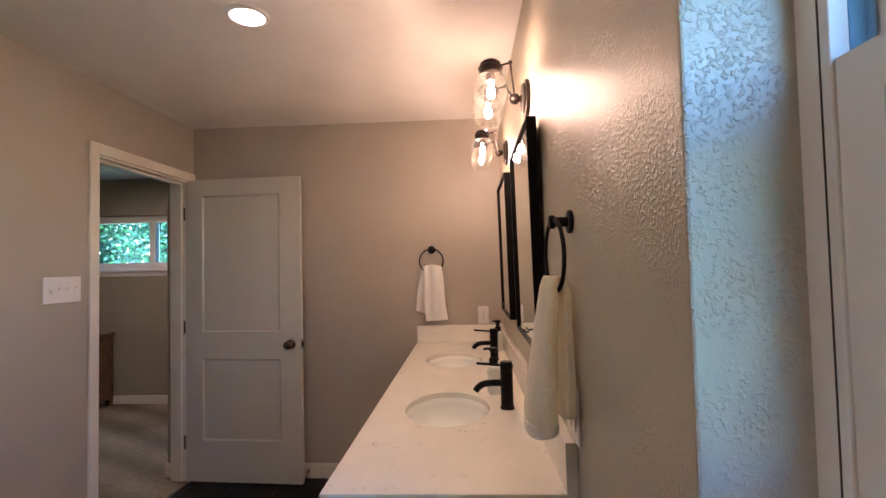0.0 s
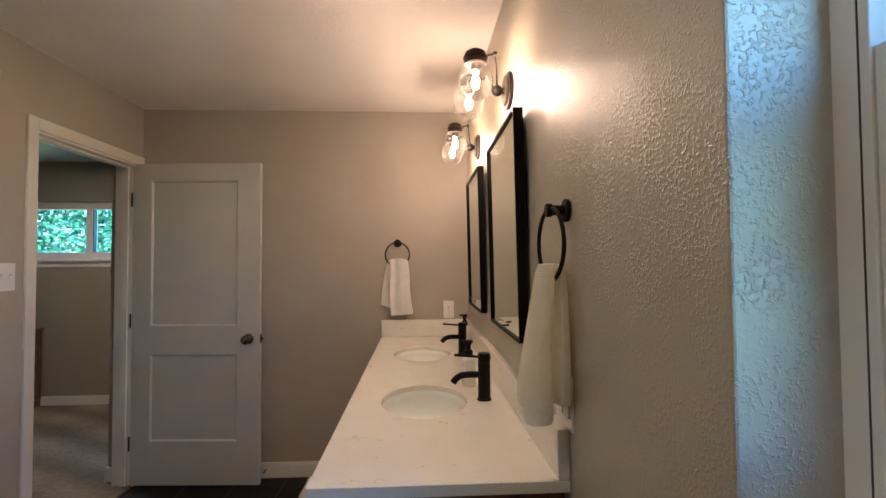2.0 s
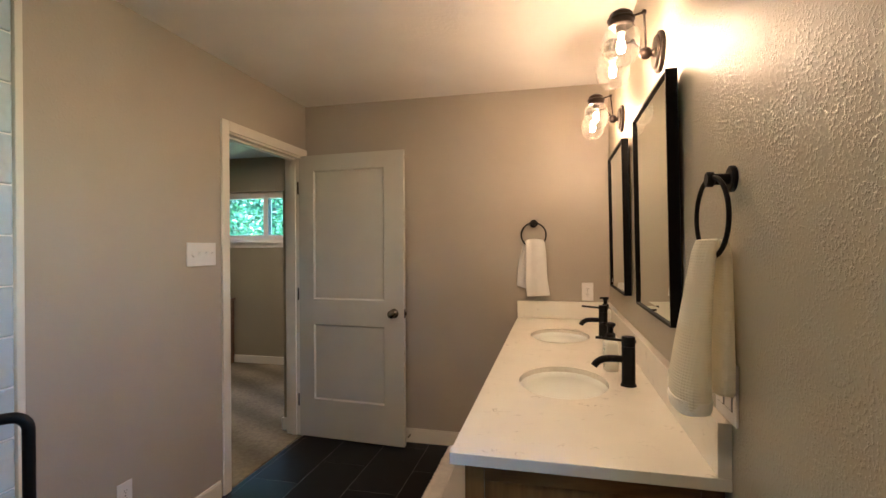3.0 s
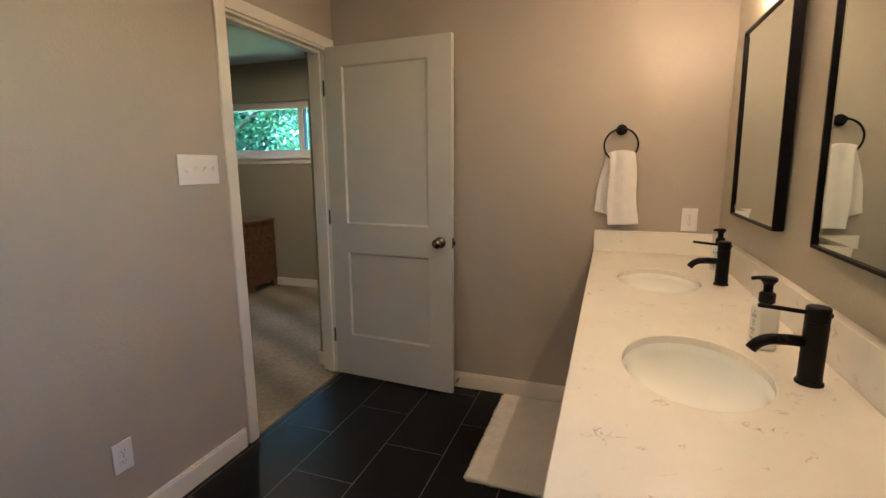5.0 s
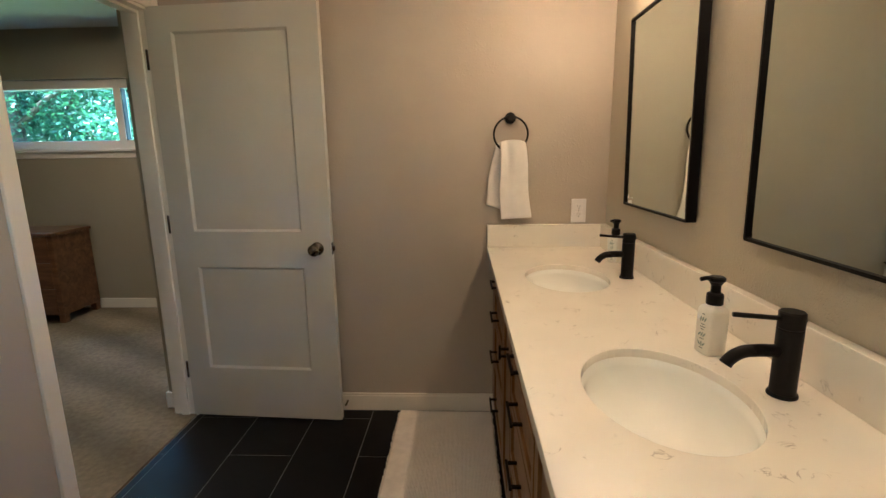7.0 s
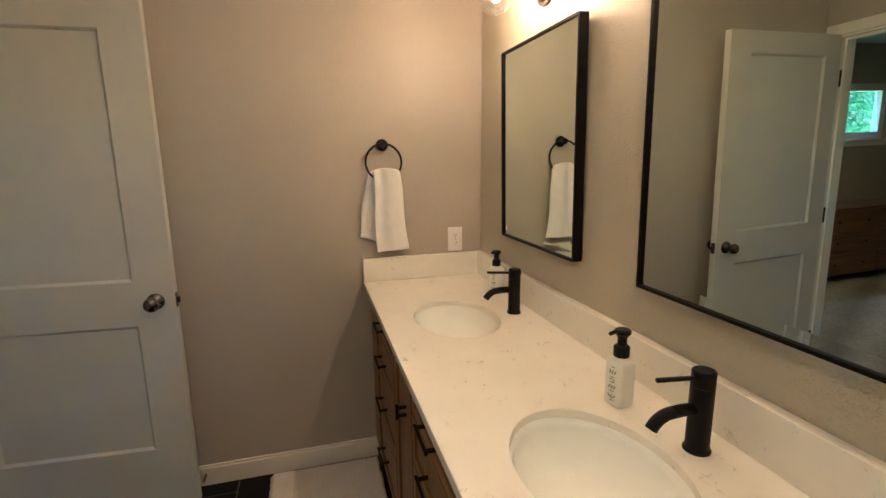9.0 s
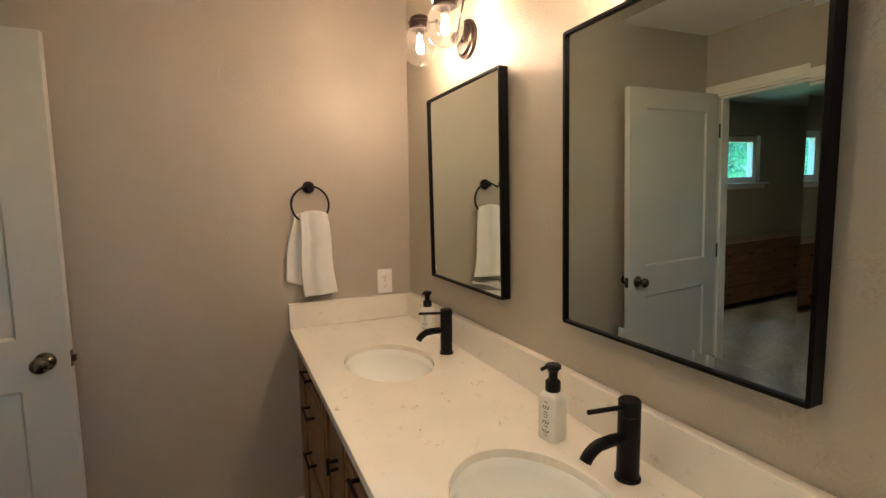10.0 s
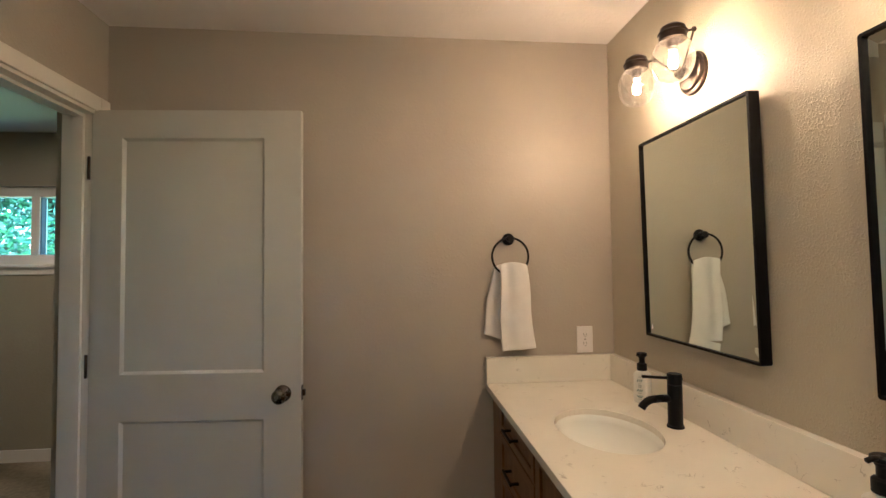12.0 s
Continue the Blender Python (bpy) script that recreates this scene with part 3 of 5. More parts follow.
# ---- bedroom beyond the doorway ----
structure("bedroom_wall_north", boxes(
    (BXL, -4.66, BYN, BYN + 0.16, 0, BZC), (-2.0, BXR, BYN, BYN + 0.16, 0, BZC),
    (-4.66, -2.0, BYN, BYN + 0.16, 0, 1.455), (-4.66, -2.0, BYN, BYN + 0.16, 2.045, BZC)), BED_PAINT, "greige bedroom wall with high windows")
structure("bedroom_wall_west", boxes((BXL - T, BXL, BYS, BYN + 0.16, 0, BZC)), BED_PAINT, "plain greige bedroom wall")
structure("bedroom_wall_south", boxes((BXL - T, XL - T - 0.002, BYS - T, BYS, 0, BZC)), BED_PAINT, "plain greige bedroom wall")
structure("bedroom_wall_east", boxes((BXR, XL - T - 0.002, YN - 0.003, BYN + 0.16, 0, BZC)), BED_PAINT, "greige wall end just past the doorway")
structure("bedroom_ceiling", boxes((BXL - T, XL - T - 0.001, BYS - T, BYN + 0.16, BZC, BZC + 0.1)), BED_CEIL, "off-white bedroom ceiling, dimness put into its colour")
structure("carpet", boxes((BXL, XL - T - 0.001, BYS, BYN, -0.06, 0.008)), CARPET, "beige cut-pile carpet with vacuum marks")
bb = boxes((BXR - 0.013, XL - T - CTK, YN - 0.016, YN - 0.003, 0, BB), (BXR - 0.013, BXR, YN - 0.003, BYN, 0, BB), (BXL, BXR - 0.013, BYN - 0.013, BYN, 0, BB), bevel=0.003)
structure("bedroom_baseboard", bb, TRIM, "cream baseboard along the bedroom walls")


def bedroom_window(name, x0, x1, mullion):
    w = thing(name, (0, BYN, 0), "high horizontal white slider window over a painted sill", "window", kind="structure")
    z0, z1 = 1.455, 2.045
    bm = bmesh.new()
    y0, y1 = 0.045, 0.12
    f = 0.075
    box(bm, x0, x1, y0, y1, z0, z0 + f, 0.003)
    box(bm, x0, x1, y0, y1, z1 - f, z1, 0.003)
    box(bm, x0, x0 + f, y0, y1, z0 + f, z1 - f)
    box(bm, x1 - f, x1, y0, y1, z0 + f, z1 - f)
    box(bm, mullion - 0.03, mullion + 0.03, y0 - 0.006, y1, z0 + f, z1 - f, 0.003)
    part("window_frame", bm, VINYL, w)
    part("pane", boxes((x0 + f, mullion - 0.03, 0.075, 0.079, z0 + f, z1 - f)), PANE_BED, w)
    part("pane", boxes((mullion + 0.03, x1 - f, 0.085, 0.089, z0 + f, z1 - f)), PANE_BED, w)
    part("gasket", boxes((mullion + 0.03, mullion + 0.036, 0.05, 0.1, z0 + f, z1 - f), (mullion - 0.036, mullion - 0.03, 0.05, 0.1, z0 + f, z1 - f)), SASH_DARK, w)
    part("window_sill", boxes((x0 - 0.16, x1 + 0.12, -0.035, 0.044, z0 - 0.022, z0 + 0.001), (x0 - 0.10, x1 + 0.08, -0.012, 0.0, z0 - 0.075, z0 - 0.022), bevel=0.003), TRIM, w)
    return w


bedroom_window("window_2", -4.66, -2.0, -2.825)


# ---- ceiling lights ----
def downlight(name, x, y, z, glow, r=0.062):
    d = thing(name, (x, y, z), "round recessed ceiling light with a white trim, lit", "ceiling light", "recessed ceiling lights")
    part("trim_ring", lathe([(r + 0.022, 0), (r + 0.022, -0.004), (r + 0.004, -0.009), (r, -0.004), (r, 0)], 40, close=True), PLATE, d, smooth=True)
    part("diffuser", lathe([(r, -0.0035), (r, -0.002)], 40), glow, d, "glowing round diffuser")
    return d


downlight("recessed_light", -0.217, 2.288, ZC, DOWN)
# unseen downlight added to brighten the near towel and the east wall
downlight("recessed_light", -0.217, 0.55, ZC, DOWN_ADDED)
downlight("recessed_light", -2.427, 4.196, BZC, BEDLAMP)

# ---- bathroom door ----
DOOR_W, DOOR_T = 0.812, 0.035
door = thing("door_1", (-1.291, 3.618, 0.012), "white two-panel interior door standing open against the bathroom wall", "door", rz=-3.36)
bm = bmesh.new()
P = [(0.117, 0.669, 0.272, 0.814), (0.117, 0.669, 0.994, 1.919)]
H_D = 2.03
box(bm, 0, 0.117, 0, DOOR_T, 0, H_D)
box(bm, 0.669, DOOR_W, 0, DOOR_T, 0, H_D)
box(bm, 0.117, 0.669, 0, DOOR_T, 0, 0.272)
box(bm, 0.117, 0.669, 0, DOOR_T, 0.814, 0.994)
box(bm, 0.117, 0.669, 0, DOOR_T, 1.919, H_D)
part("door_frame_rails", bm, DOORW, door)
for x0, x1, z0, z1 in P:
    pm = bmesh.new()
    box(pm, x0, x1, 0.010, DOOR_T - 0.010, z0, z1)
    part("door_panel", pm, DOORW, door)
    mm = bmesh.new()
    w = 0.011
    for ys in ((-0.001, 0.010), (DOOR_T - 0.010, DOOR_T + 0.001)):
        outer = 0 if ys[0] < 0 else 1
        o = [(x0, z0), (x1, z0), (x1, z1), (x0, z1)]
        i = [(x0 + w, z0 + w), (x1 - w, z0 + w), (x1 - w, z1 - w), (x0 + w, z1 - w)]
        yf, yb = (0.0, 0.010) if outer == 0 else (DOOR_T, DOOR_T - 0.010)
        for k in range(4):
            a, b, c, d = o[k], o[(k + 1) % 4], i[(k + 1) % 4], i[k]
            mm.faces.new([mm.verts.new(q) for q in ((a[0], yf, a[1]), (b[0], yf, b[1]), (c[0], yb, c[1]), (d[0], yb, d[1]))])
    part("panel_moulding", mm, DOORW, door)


def door_knob(side):
    s = -1 if side < 0 else 1
    pr = [(0.033, 0), (0.033, 0.004), (0.028, 0.009), (0.012, 0.012), (0.011, 0.030), (0.016, 0.034), (0.027, 0.044), (0.0285, 0.054), (0.024, 0.064), (0.012, 0.070), (0.0, 0.071)]
    return lathe([(r, s * h) for r, h in pr], 28, "Y")


knob = part("door_knob", door_knob(-1), NICKEL, door, "round aged nickel knob", True)
knob.location = (0.742, 0, 0.911)
knob = part("door_knob", door_knob(1), NICKEL, door, "round aged nickel knob", True)
knob.location = (0.742, DOOR_T, 0.911)
part("latch_plate", boxes((DOOR_W, DOOR_W + 0.002, 0.005, 0.030, 0.880, 0.940), (DOOR_W + 0.002, DOOR_W + 0.013, 0.011, 0.024, 0.898, 0.922), bevel=0.001), BRONZE, door, "dark bronze latch")
for hz in (0.26, 1.03, 1.80):
    part("hinge", tube([(-0.007, -0.004, hz - 0.045), (-0.007, -0.004, hz + 0.045)], 0.0052, 12), BRONZE, door, "dark bronze hinge", True)
    part("hinge_leaf", boxes((-0.004, -0.0005, 0.0, DOOR_T - 0.004, hz - 0.044, hz + 0.044)), DOORW, door, "hinge leaf painted over in white")
structure("door_stop", tube([(-0.475, YN - 0.013, 0.055), (-0.475, YN - 0.060, 0.055)], 0.005, 12), NICKEL, "small metal door stop on the baseboard")

# ---- vanity ----
VY0, VY1, VXF, VXB = 1.603, YN - 0.002, 0.308, XR - 0.006
vanity = thing("vanity_cabinet", (0, 0, 0), "warm stained maple double vanity with shaker fronts and black pulls", "vanity cabinet")
body = bmesh.new()
box(body, VXF + 0.045, VXB, VY0 + 0.02, VY1, 0.0, 0.10)
box(body, VXF + 0.019, VXB, VY0 + 0.019, VY1, 0.10, 0.69)
box(body, VXF + 0.0192, VXF + 0.036, VY0 + 0.019, VY1, 0.69, 0.8775)
box(body, VXB - 0.018, VXB, VY0 + 0.019, VY1, 0.69, 0.8775)
box(body, VXF + 0.036, VXB - 0.018, VY0 + 0.019, VY0 + 0.036, 0.69, 0.8775)
part("body", body, VAN_WOOD_Z, vanity)
S0, S1 = VXF + 0.0, VXB
CROSS = wood_mat("stained maple, cross grain", (0.11, 0.045, 0.011), (0.28, 0.135, 0.036), 0.42, "X", coat=0.05)
for xa in (S0, S1 - 0.045):
    part("side_stile", boxes((xa, xa + 0.045, VY0, VY0 + 0.019, 0.0, 0.8775), bevel=0.0015), VAN_WOOD_Z, vanity)
for za, zb in ((0.836, 0.8775), (0.10, 0.16)):
    part("side_rail", boxes((S0 + 0.0455, S1 - 0.0455, VY0, VY0 + 0.019, za, zb), bevel=0.0015), CROSS, vanity)
part("side_panel", boxes((S0 + 0.0455, S1 - 0.0455, VY0 + 0.010, VY0 + 0.0185, 0.1605, 0.8355)), VAN_WOOD_Z, vanity)


def pull(y, z, length, upright=False):
    """A square bar pull on two posts, on a front at x = VXF."""
    bm = bmesh.new()
    h = length / 2
    if upright:
        box(bm, -0.034, -0.026, -0.004, 0.004, -h, h, 0.001)
        for s in (-1, 1):
            box(bm, -0.026, 0.0, -0.004, 0.004, s * (h - 0.012) - 0.004, s * (h - 0.012) + 0.004)
    else:
        box(bm, -0.034, -0.026, -h, h, -0.004, 0.004, 0.001)
        for s in (-1, 1):
            box(bm, -0.026, 0.0, s * (h - 0.012) - 0.004, s * (h - 0.012) + 0.004, -0.004, 0.004)
    return bm


def shaker(name, y0, y1, z0, z1, parent, flat=False):
    f = new(name)
    f.parent = parent
    w = 0.045 if not flat else 0.03
    for ya in (y0, y1 - w):
        part("stile", boxes((VXF, VXF + 0.019, ya, ya + w, z0, z1), bevel=0.0012), VAN_WOOD_Z, f)
    for za in (z0, z1 - w):
        part("rail", boxes((VXF + 0.0003, VXF + 0.019, y0 + w, y1 - w, za, za + w), bevel=0.0012), VAN_WOOD_Y, f)
    part("panel", boxes((VXF + 0.009, VXF + 0.0185, y0 + w, y1 - w, z0 + w, z1 - w)), VAN_WOOD_Z, f)
    return f


ROWS = ((0.748, 0.868), (0.585, 0.740), (0.375, 0.577), (0.115, 0.367))
banks = [("c", 1.625, 2.285), ("d", 2.30, 2.78), ("c", 2.795, 3.075), ("d", 3.09, 3.56)]
for kind_, a, b in banks:
    if kind_ == "d":
        for z0, z1 in ROWS:
            f = shaker("drawer", a, b, z0, z1, vanity, True)
            p = part("handle", pull(0, 0, 0.125), MATTE_BLACK, f, "matte black bar pull")
            p.location = (VXF, (a + b) / 2, (z0 + z1) / 2 + 0.002)
    else:
        mid = (a + b) / 2
        halves = ((a, mid - 0.002, mid - 0.03), (mid + 0.002, b, mid + 0.03)) if b - a > 0.4 else ((a, b, a + 0.07),)
        for y0, y1, hy in halves:
            f = shaker("cabinet_door", y0, y1, 0.115, 0.868, vanity)
            p = part("handle", pull(0, 0, 0.05, True), MATTE_BLACK, f, "matte black bar pull")
            p.location = (VXF, hy, 0.70)
part("filler_strip", boxes((VXF + 0.002, VXF + 0.019, 3.565, VY1, 0.10, 0.8775)), VAN_WOOD_Z, vanity)

SINKS = [(0.543, 2.222), (0.543, 3.092)]
SA, SB = 0.151, 0.203


def countertop():
    """A slab with two oval cut-outs, built as a grid whose holes are sewn to ellipses."""
    bm = bmesh.new()
    x0, x1, y0, y1 = 0.277, XR - 0.001, 1.575, YN - 0.001
    zt, zb = CT_Z, CT_Z - 0.027
    n = 48
    ymid = (SINKS[0][1] + SINKS[1][1]) / 2
    for (cx, cy), (ya, yb) in zip(SINKS, ((y0, ymid), (ymid, y1))):
        rim_t, rim_b, out_t, out_b = [], [], [], []
        for k in range(n):
            a = 2 * math.pi * (k + 0.5) / n
            c, s = math.cos(a), math.sin(a)
            rim_t.append(bm.verts.new((cx + SA * c, cy + SB * s, zt - 0.0)))
            rim_b.append(bm.verts.new((cx + SA * c, cy + SB * s, zb)))
            tx = ((x1 - cx) / c if c > 0 else (x0 - cx) / c) if abs(c) > 1e-6 else 1e9
            ty = ((yb - cy) / s if s > 0 else (ya - cy) / s) if abs(s) > 1e-6 else 1e9
            t = min(tx, ty)
            out_t.append(bm.verts.new((cx + t * c, cy + t * s, zt)))
            out_b.append(bm.verts.new((cx + t * c, cy + t * s, zb)))
        for k in range(n):
            j = (k + 1) % n
            # corner vertex where two neighbours lie on different sides
            ct, cb = None, None
            a_, b_ = out_t[k].co, out_t[j].co
            if abs(a_.x - b_.x) > 1e-5 and abs(a_.y - b_.y) > 1e-5:
                px = x0 if min(a_.x, b_.x) < x0 + 1e-5 else x1
                py = ya if min(a_.y, b_.y) < ya + 1e-5 else yb
                ct, cb = bm.verts.new((px, py, zt)), bm.verts.new((px, py, zb))
            top = [rim_t[k], rim_t[j], out_t[j]] + ([ct] if ct else []) + [out_t[k]]
            bot = [rim_b[k], rim_b[j], out_b[j]] + ([cb] if cb else []) + [out_b[k]]
            bm.faces.new(top)
            bm.faces.new(bot)
            bm.faces.new((rim_t[k], rim_t[j], rim_b[j], rim_b[k]))
            seq = [(out_t[k], out_b[k])] + ([(ct, cb)] if ct else []) + [(out_t[j], out_b[j])]
            for (p, q), (r, s2) in zip(seq, seq[1:]):
                if abs(p.co.y - ymid) < 1e-5 and abs(r.co.y - ymid) < 1e-5:
                    continue
                bm.faces.new((p, r, s2, q))
    bmesh.ops.remove_doubles(bm, verts=bm.verts, dist=1e-5)
    return bm


counter = thing("countertop", (0, 0, 0), "cream quartz countertop with fine grey veins on the vanity", "countertop")
slab = part("slab", countertop(), QUARTZ, counter)
bv = slab.modifiers.new("edge", "BEVEL")
bv.width, bv.segments, bv.limit_method, bv.angle_limit = 0.002, 2, "ANGLE", radians(40)
BS_T, BS_Z = 0.027, 1.017
part("backsplash", boxes((XR - 0.001 - BS_T, XR - 0.001, 1.577, YN - 0.002, CT_Z + 0.0005, BS_Z), bevel=0.0015), QUARTZ, counter)
part("backsplash", boxes((0.278, XR - 0.002 - BS_T, YN - 0.001 - BS_T, YN - 0.001, CT_Z + 0.0005, BS_Z), bevel=0.0015), QUARTZ, counter)


def basin():
    bm = bmesh.new()
    n, m = 48, 12
    prof = []
    for k in range(m + 1):
        t = k / m
        prof.append((1.012 * math.cos(t * math.pi / 2) ** 0.90 if k < m else 0.10, -0.120 * math.sin(t * math.pi / 2)))
    prof = [(1.10, 0.0)] + prof
    rings = [[bm.verts.new((SA * r * math.cos(2 * math.pi * k / n), SB * r * math.sin(2 * math.pi * k / n), z)) for k in range(n)] for r, z in prof]
    for a, b in zip(rings, rings[1:]):
        for k in range(n):
            bm.faces.new((a[k], a[(k + 1) % n], b[(k + 1) % n], b[k]))
    bm.faces.new(rings[-1])
    return bm


for k, (sx, sy) in enumerate(SINKS):
    s = thing("undermount_sink", (sx, sy, CT_Z - 0.0272), "white oval porcelain undermount sink set in the quartz counter", "sink", "undermount sinks")
    b = part("basin", basin(), PORCELAIN, s, smooth=True)
    so = b.modifiers.new("wall", "SOLIDIFY")
    so.thickness, so.offset = 0.008, 1
    part("drain", lathe([(0.030, 0.0), (0.030, 0.003), (0.022, 0.005), (0.0, 0.0055)], 28), MATTE_BLACK, s, "black pop-up drain", True).location = (0, 0, -0.1195)



def faucet(x, y):
    f = thing("faucet", (x, y, CT_Z), "matte black single-lever faucet standing behind the oval sink", "faucet", "sink faucets")
    part("base", lathe([(0.0258, 0), (0.0258, 0.004), (0.024, 0.007)], 32), MATTE_BLACK, f, smooth=False)
    part("body", lathe([(0.0220, 0.007), (0.0220, 0.131), (0.0203, 0.1328)], 32), MATTE_BLACK, f)
    part("cap", lathe([(0.0203, 0.133), (0.0220, 0.1346), (0.0220, 0.163), (0.0195, 0.166), (0.0, 0.166)], 32), MATTE_BLACK, f)
    pts = [(-0.015, 0, 0.089), (-0.045, 0, 0.090), (-0.062, 0, 0.089)] + arc(-0.066, 0.038, 0.051, 85, 152, 8)
    part("spout", tube(pts, 0.0118, 18), MATTE_BLACK, f, smooth=True)
    part("lever_pivot", lathe([(0.0055, 0.0215), (0.0055, 0.0245), (0.0, 0.0248)], 16, "X"), MATTE_BLACK, f).location = (0, 0, 0.149)
    part("lever", tube([(-0.015, 0, 0.152), (-0.060, 0, 0.156), (-0.106, 0, 0.160)], 0.0048, 12), MATTE_BLACK, f, smooth=True)
    return f


faucet(0.757, 2.209)
faucet(0.761, 3.076)


def soap(x, y, turn):
    s = thing("soap_dispenser", (x, y, CT_Z), "cream pump soap bottle with black pump and printed leaf label", "soap dispenser", "pump soap bottles", rz=turn)
    bm = bmesh.new()
    secs = [(0.0, 0.88), (0.003, 1.0), (0.098, 1.0), (0.105, 0.95), (0.110, 0.80), (0.113, 0.58), (0.116, 0.55)]
    rings = []
    for z, k in secs:
        ring = []
        for j in range(32):
            a = 2 * math.pi * j / 32
            c, s_ = math.cos(a), math.sin(a)
            q = 0.34
            ring.append(bm.verts.new((k * 0.0265 * math.copysign(abs(c) ** q, c), k * 0.0240 * math.copysign(abs(s_) ** q, s_), z)))
        rings.append(ring)
    for a, b in zip(rings, rings[1:]):
        for j in range(32):
            bm.faces.new((a[j], a[(j + 1) % 32], b[(j + 1) % 32], b[j]))
    bm.faces.new(rings[0])
    bm.faces.new(rings[-1])
    part("bottle", bm, BOTTLE, s, smooth=True)
    part("collar", lathe([(0.0165, 0.116), (0.0178, 0.118), (0.0178, 0.139), (0.015, 0.142), (0.010, 0.144), (0.009, 0.150)], 28), MATTE_BLACK, s, "black pump collar", False)
    part("pump_neck", lathe([(0.0105, 0.145), (0.0105, 0.160), (0.015, 0.168), (0.0185, 0.171), (0.0185, 0.178), (0.014, 0.181), (0, 0.182)], 24), MATTE_BLACK, s)
    part("nozzle", tube([(0, 0.0, 0.1765), (0, -0.026, 0.1785), (0, -0.040, 0.1765)], 0.0048, 10), MATTE_BLACK, s, smooth=True)
    rnd = random.Random(5)
    for face in (-1,):
        y_ = face * 0.0240
        rows = [("bar", 0.094, 0.016), ("leaf", 0.082, 0.010), ("bar", 0.070, 0.020), ("bar", 0.064, 0.026), ("bar", 0.058, 0.018), ("leaf", 0.046, 0.014), ("bar", 0.036, 0.022), ("leaf", 0.024, 0.012), ("bar", 0.014, 0.020)]
        pm, lm = bmesh.new(), bmesh.new()
        for what, z, w in rows:
            if what == "bar":
                box(pm, -w * 0.28, w * 0.28, min(y_, y_ + face * 0.0006), max(y_, y_ + face * 0.0006), z - 0.0008, z + 0.0008)
            else:
                for k in range(3):
                    cx = (k - 1) * 0.007
                    r = bmesh.ops.create_circle(lm, cap_ends=True, radius=0.0045, segments=10)
                    bmesh.ops.transform(lm, matrix=Matrix.Translation((cx, y_ + face * 0.0007, z)) @ Matrix.Rotation(rnd.uniform(-0.8, 0.8), 4, "Y") @ Matrix.Diagonal((0.45, 1, 1.4, 1)) @ Matrix.Rotation(math.pi / 2, 4, "X"), verts=r["verts"])
        part("printing", pm, PRINT_G, s, "small grey-green printed lines", kind="stuff")
        part("leaf_print", lm, PRINT_B, s, "small teal printed leaves", kind="stuff")
    return s


soap(0.722, 2.405, -78)
soap(0.800, 3.345, -50)


# ---- mirrors ----
def wall_mirror(y0, y1, z0, z1):
    cy, cz, hy, hz = (y0 + y1) / 2, (z0 + z1) / 2, (y1 - y0) / 2, (z1 - z0) / 2
    w = thing("wall_mirror", (XR - 0.003, cy, z0), "rectangular mirror in a thin black metal frame on taupe wall", "mirror", "vanity mirrors", rz=-0.22, ry=-0.97)
    D, e = 0.031, 0.0075
    bm = bmesh.new()
    n = 6
    R = 0.006

    def ring(x, inset, r):
        out = []
        for cx, cz2, a0 in ((hy - inset - r, 2 * hz - inset - r, 0), (-hy + inset + r, 2 * hz - inset - r, 90), (-hy + inset + r, inset + r, 180), (hy - inset - r, inset + r, 270)):
            for k in range(n + 1):
                a = radians(a0 + 90 * k / n)
                out.append(bm.verts.new((x, cx + r * math.cos(a), cz2 + r * math.sin(a))))
        return out
    r0, r1, r2, r3 = ring(0, 0, R), ring(-D, 0, R), ring(-D, e, R * 0.6), ring(-D + 0.020, e, R * 0.6)
    for a, b in ((r0, r1), (r1, r2), (r2, r3)):
        for k in range(len(a)):
            j = (k + 1) % len(a)
            bm.faces.new((a[k], a[j], b[j], b[k]))
    bm.faces.new(r0)
    bm.faces.new(r3)
    part("mirror_frame", bm, BLACK_FRAME, w)
    g = bmesh.new()
    gx, bw, drop = -D + 0.009, 0.024, -0.00117
    o = [(-hy + e, e), (hy - e, e), (hy - e, 2 * hz - e), (-hy + e, 2 * hz - e)]
    i = [(-hy + e + bw, e + bw), (hy - e - bw, e + bw), (hy - e - bw, 2 * hz - e - bw), (-hy + e + bw, 2 * hz - e - bw)]
    vo = [g.verts.new((gx + drop, y, z)) for y, z in o]
    vi = [g.verts.new((gx, y, z)) for y, z in i]
    g.faces.new(vi)
    for k in range(4):
        g.faces.new((vo[k], vo[(k + 1) % 4], vi[(k + 1) % 4], vi[k]))
    part("mirror_glass", g, MIRROR, w, "clear mirror glass")
    return w


wall_mirror(1.932, 2.506, 1.149, 1.869)
wall_mirror(2.797, 3.362, 1.149, 1.869)
# paper sticker in the corner of the far mirror
structure_sticker = thing("sticker", (XR - 0.0245, 3.338, 1.175), "small pale sticker on the corner of the mirror", "sticker")
part("paper", boxes((-0.0003, 0.0, -0.012, 0.012, 0, 0.022)), PLATE, structure_sticker)


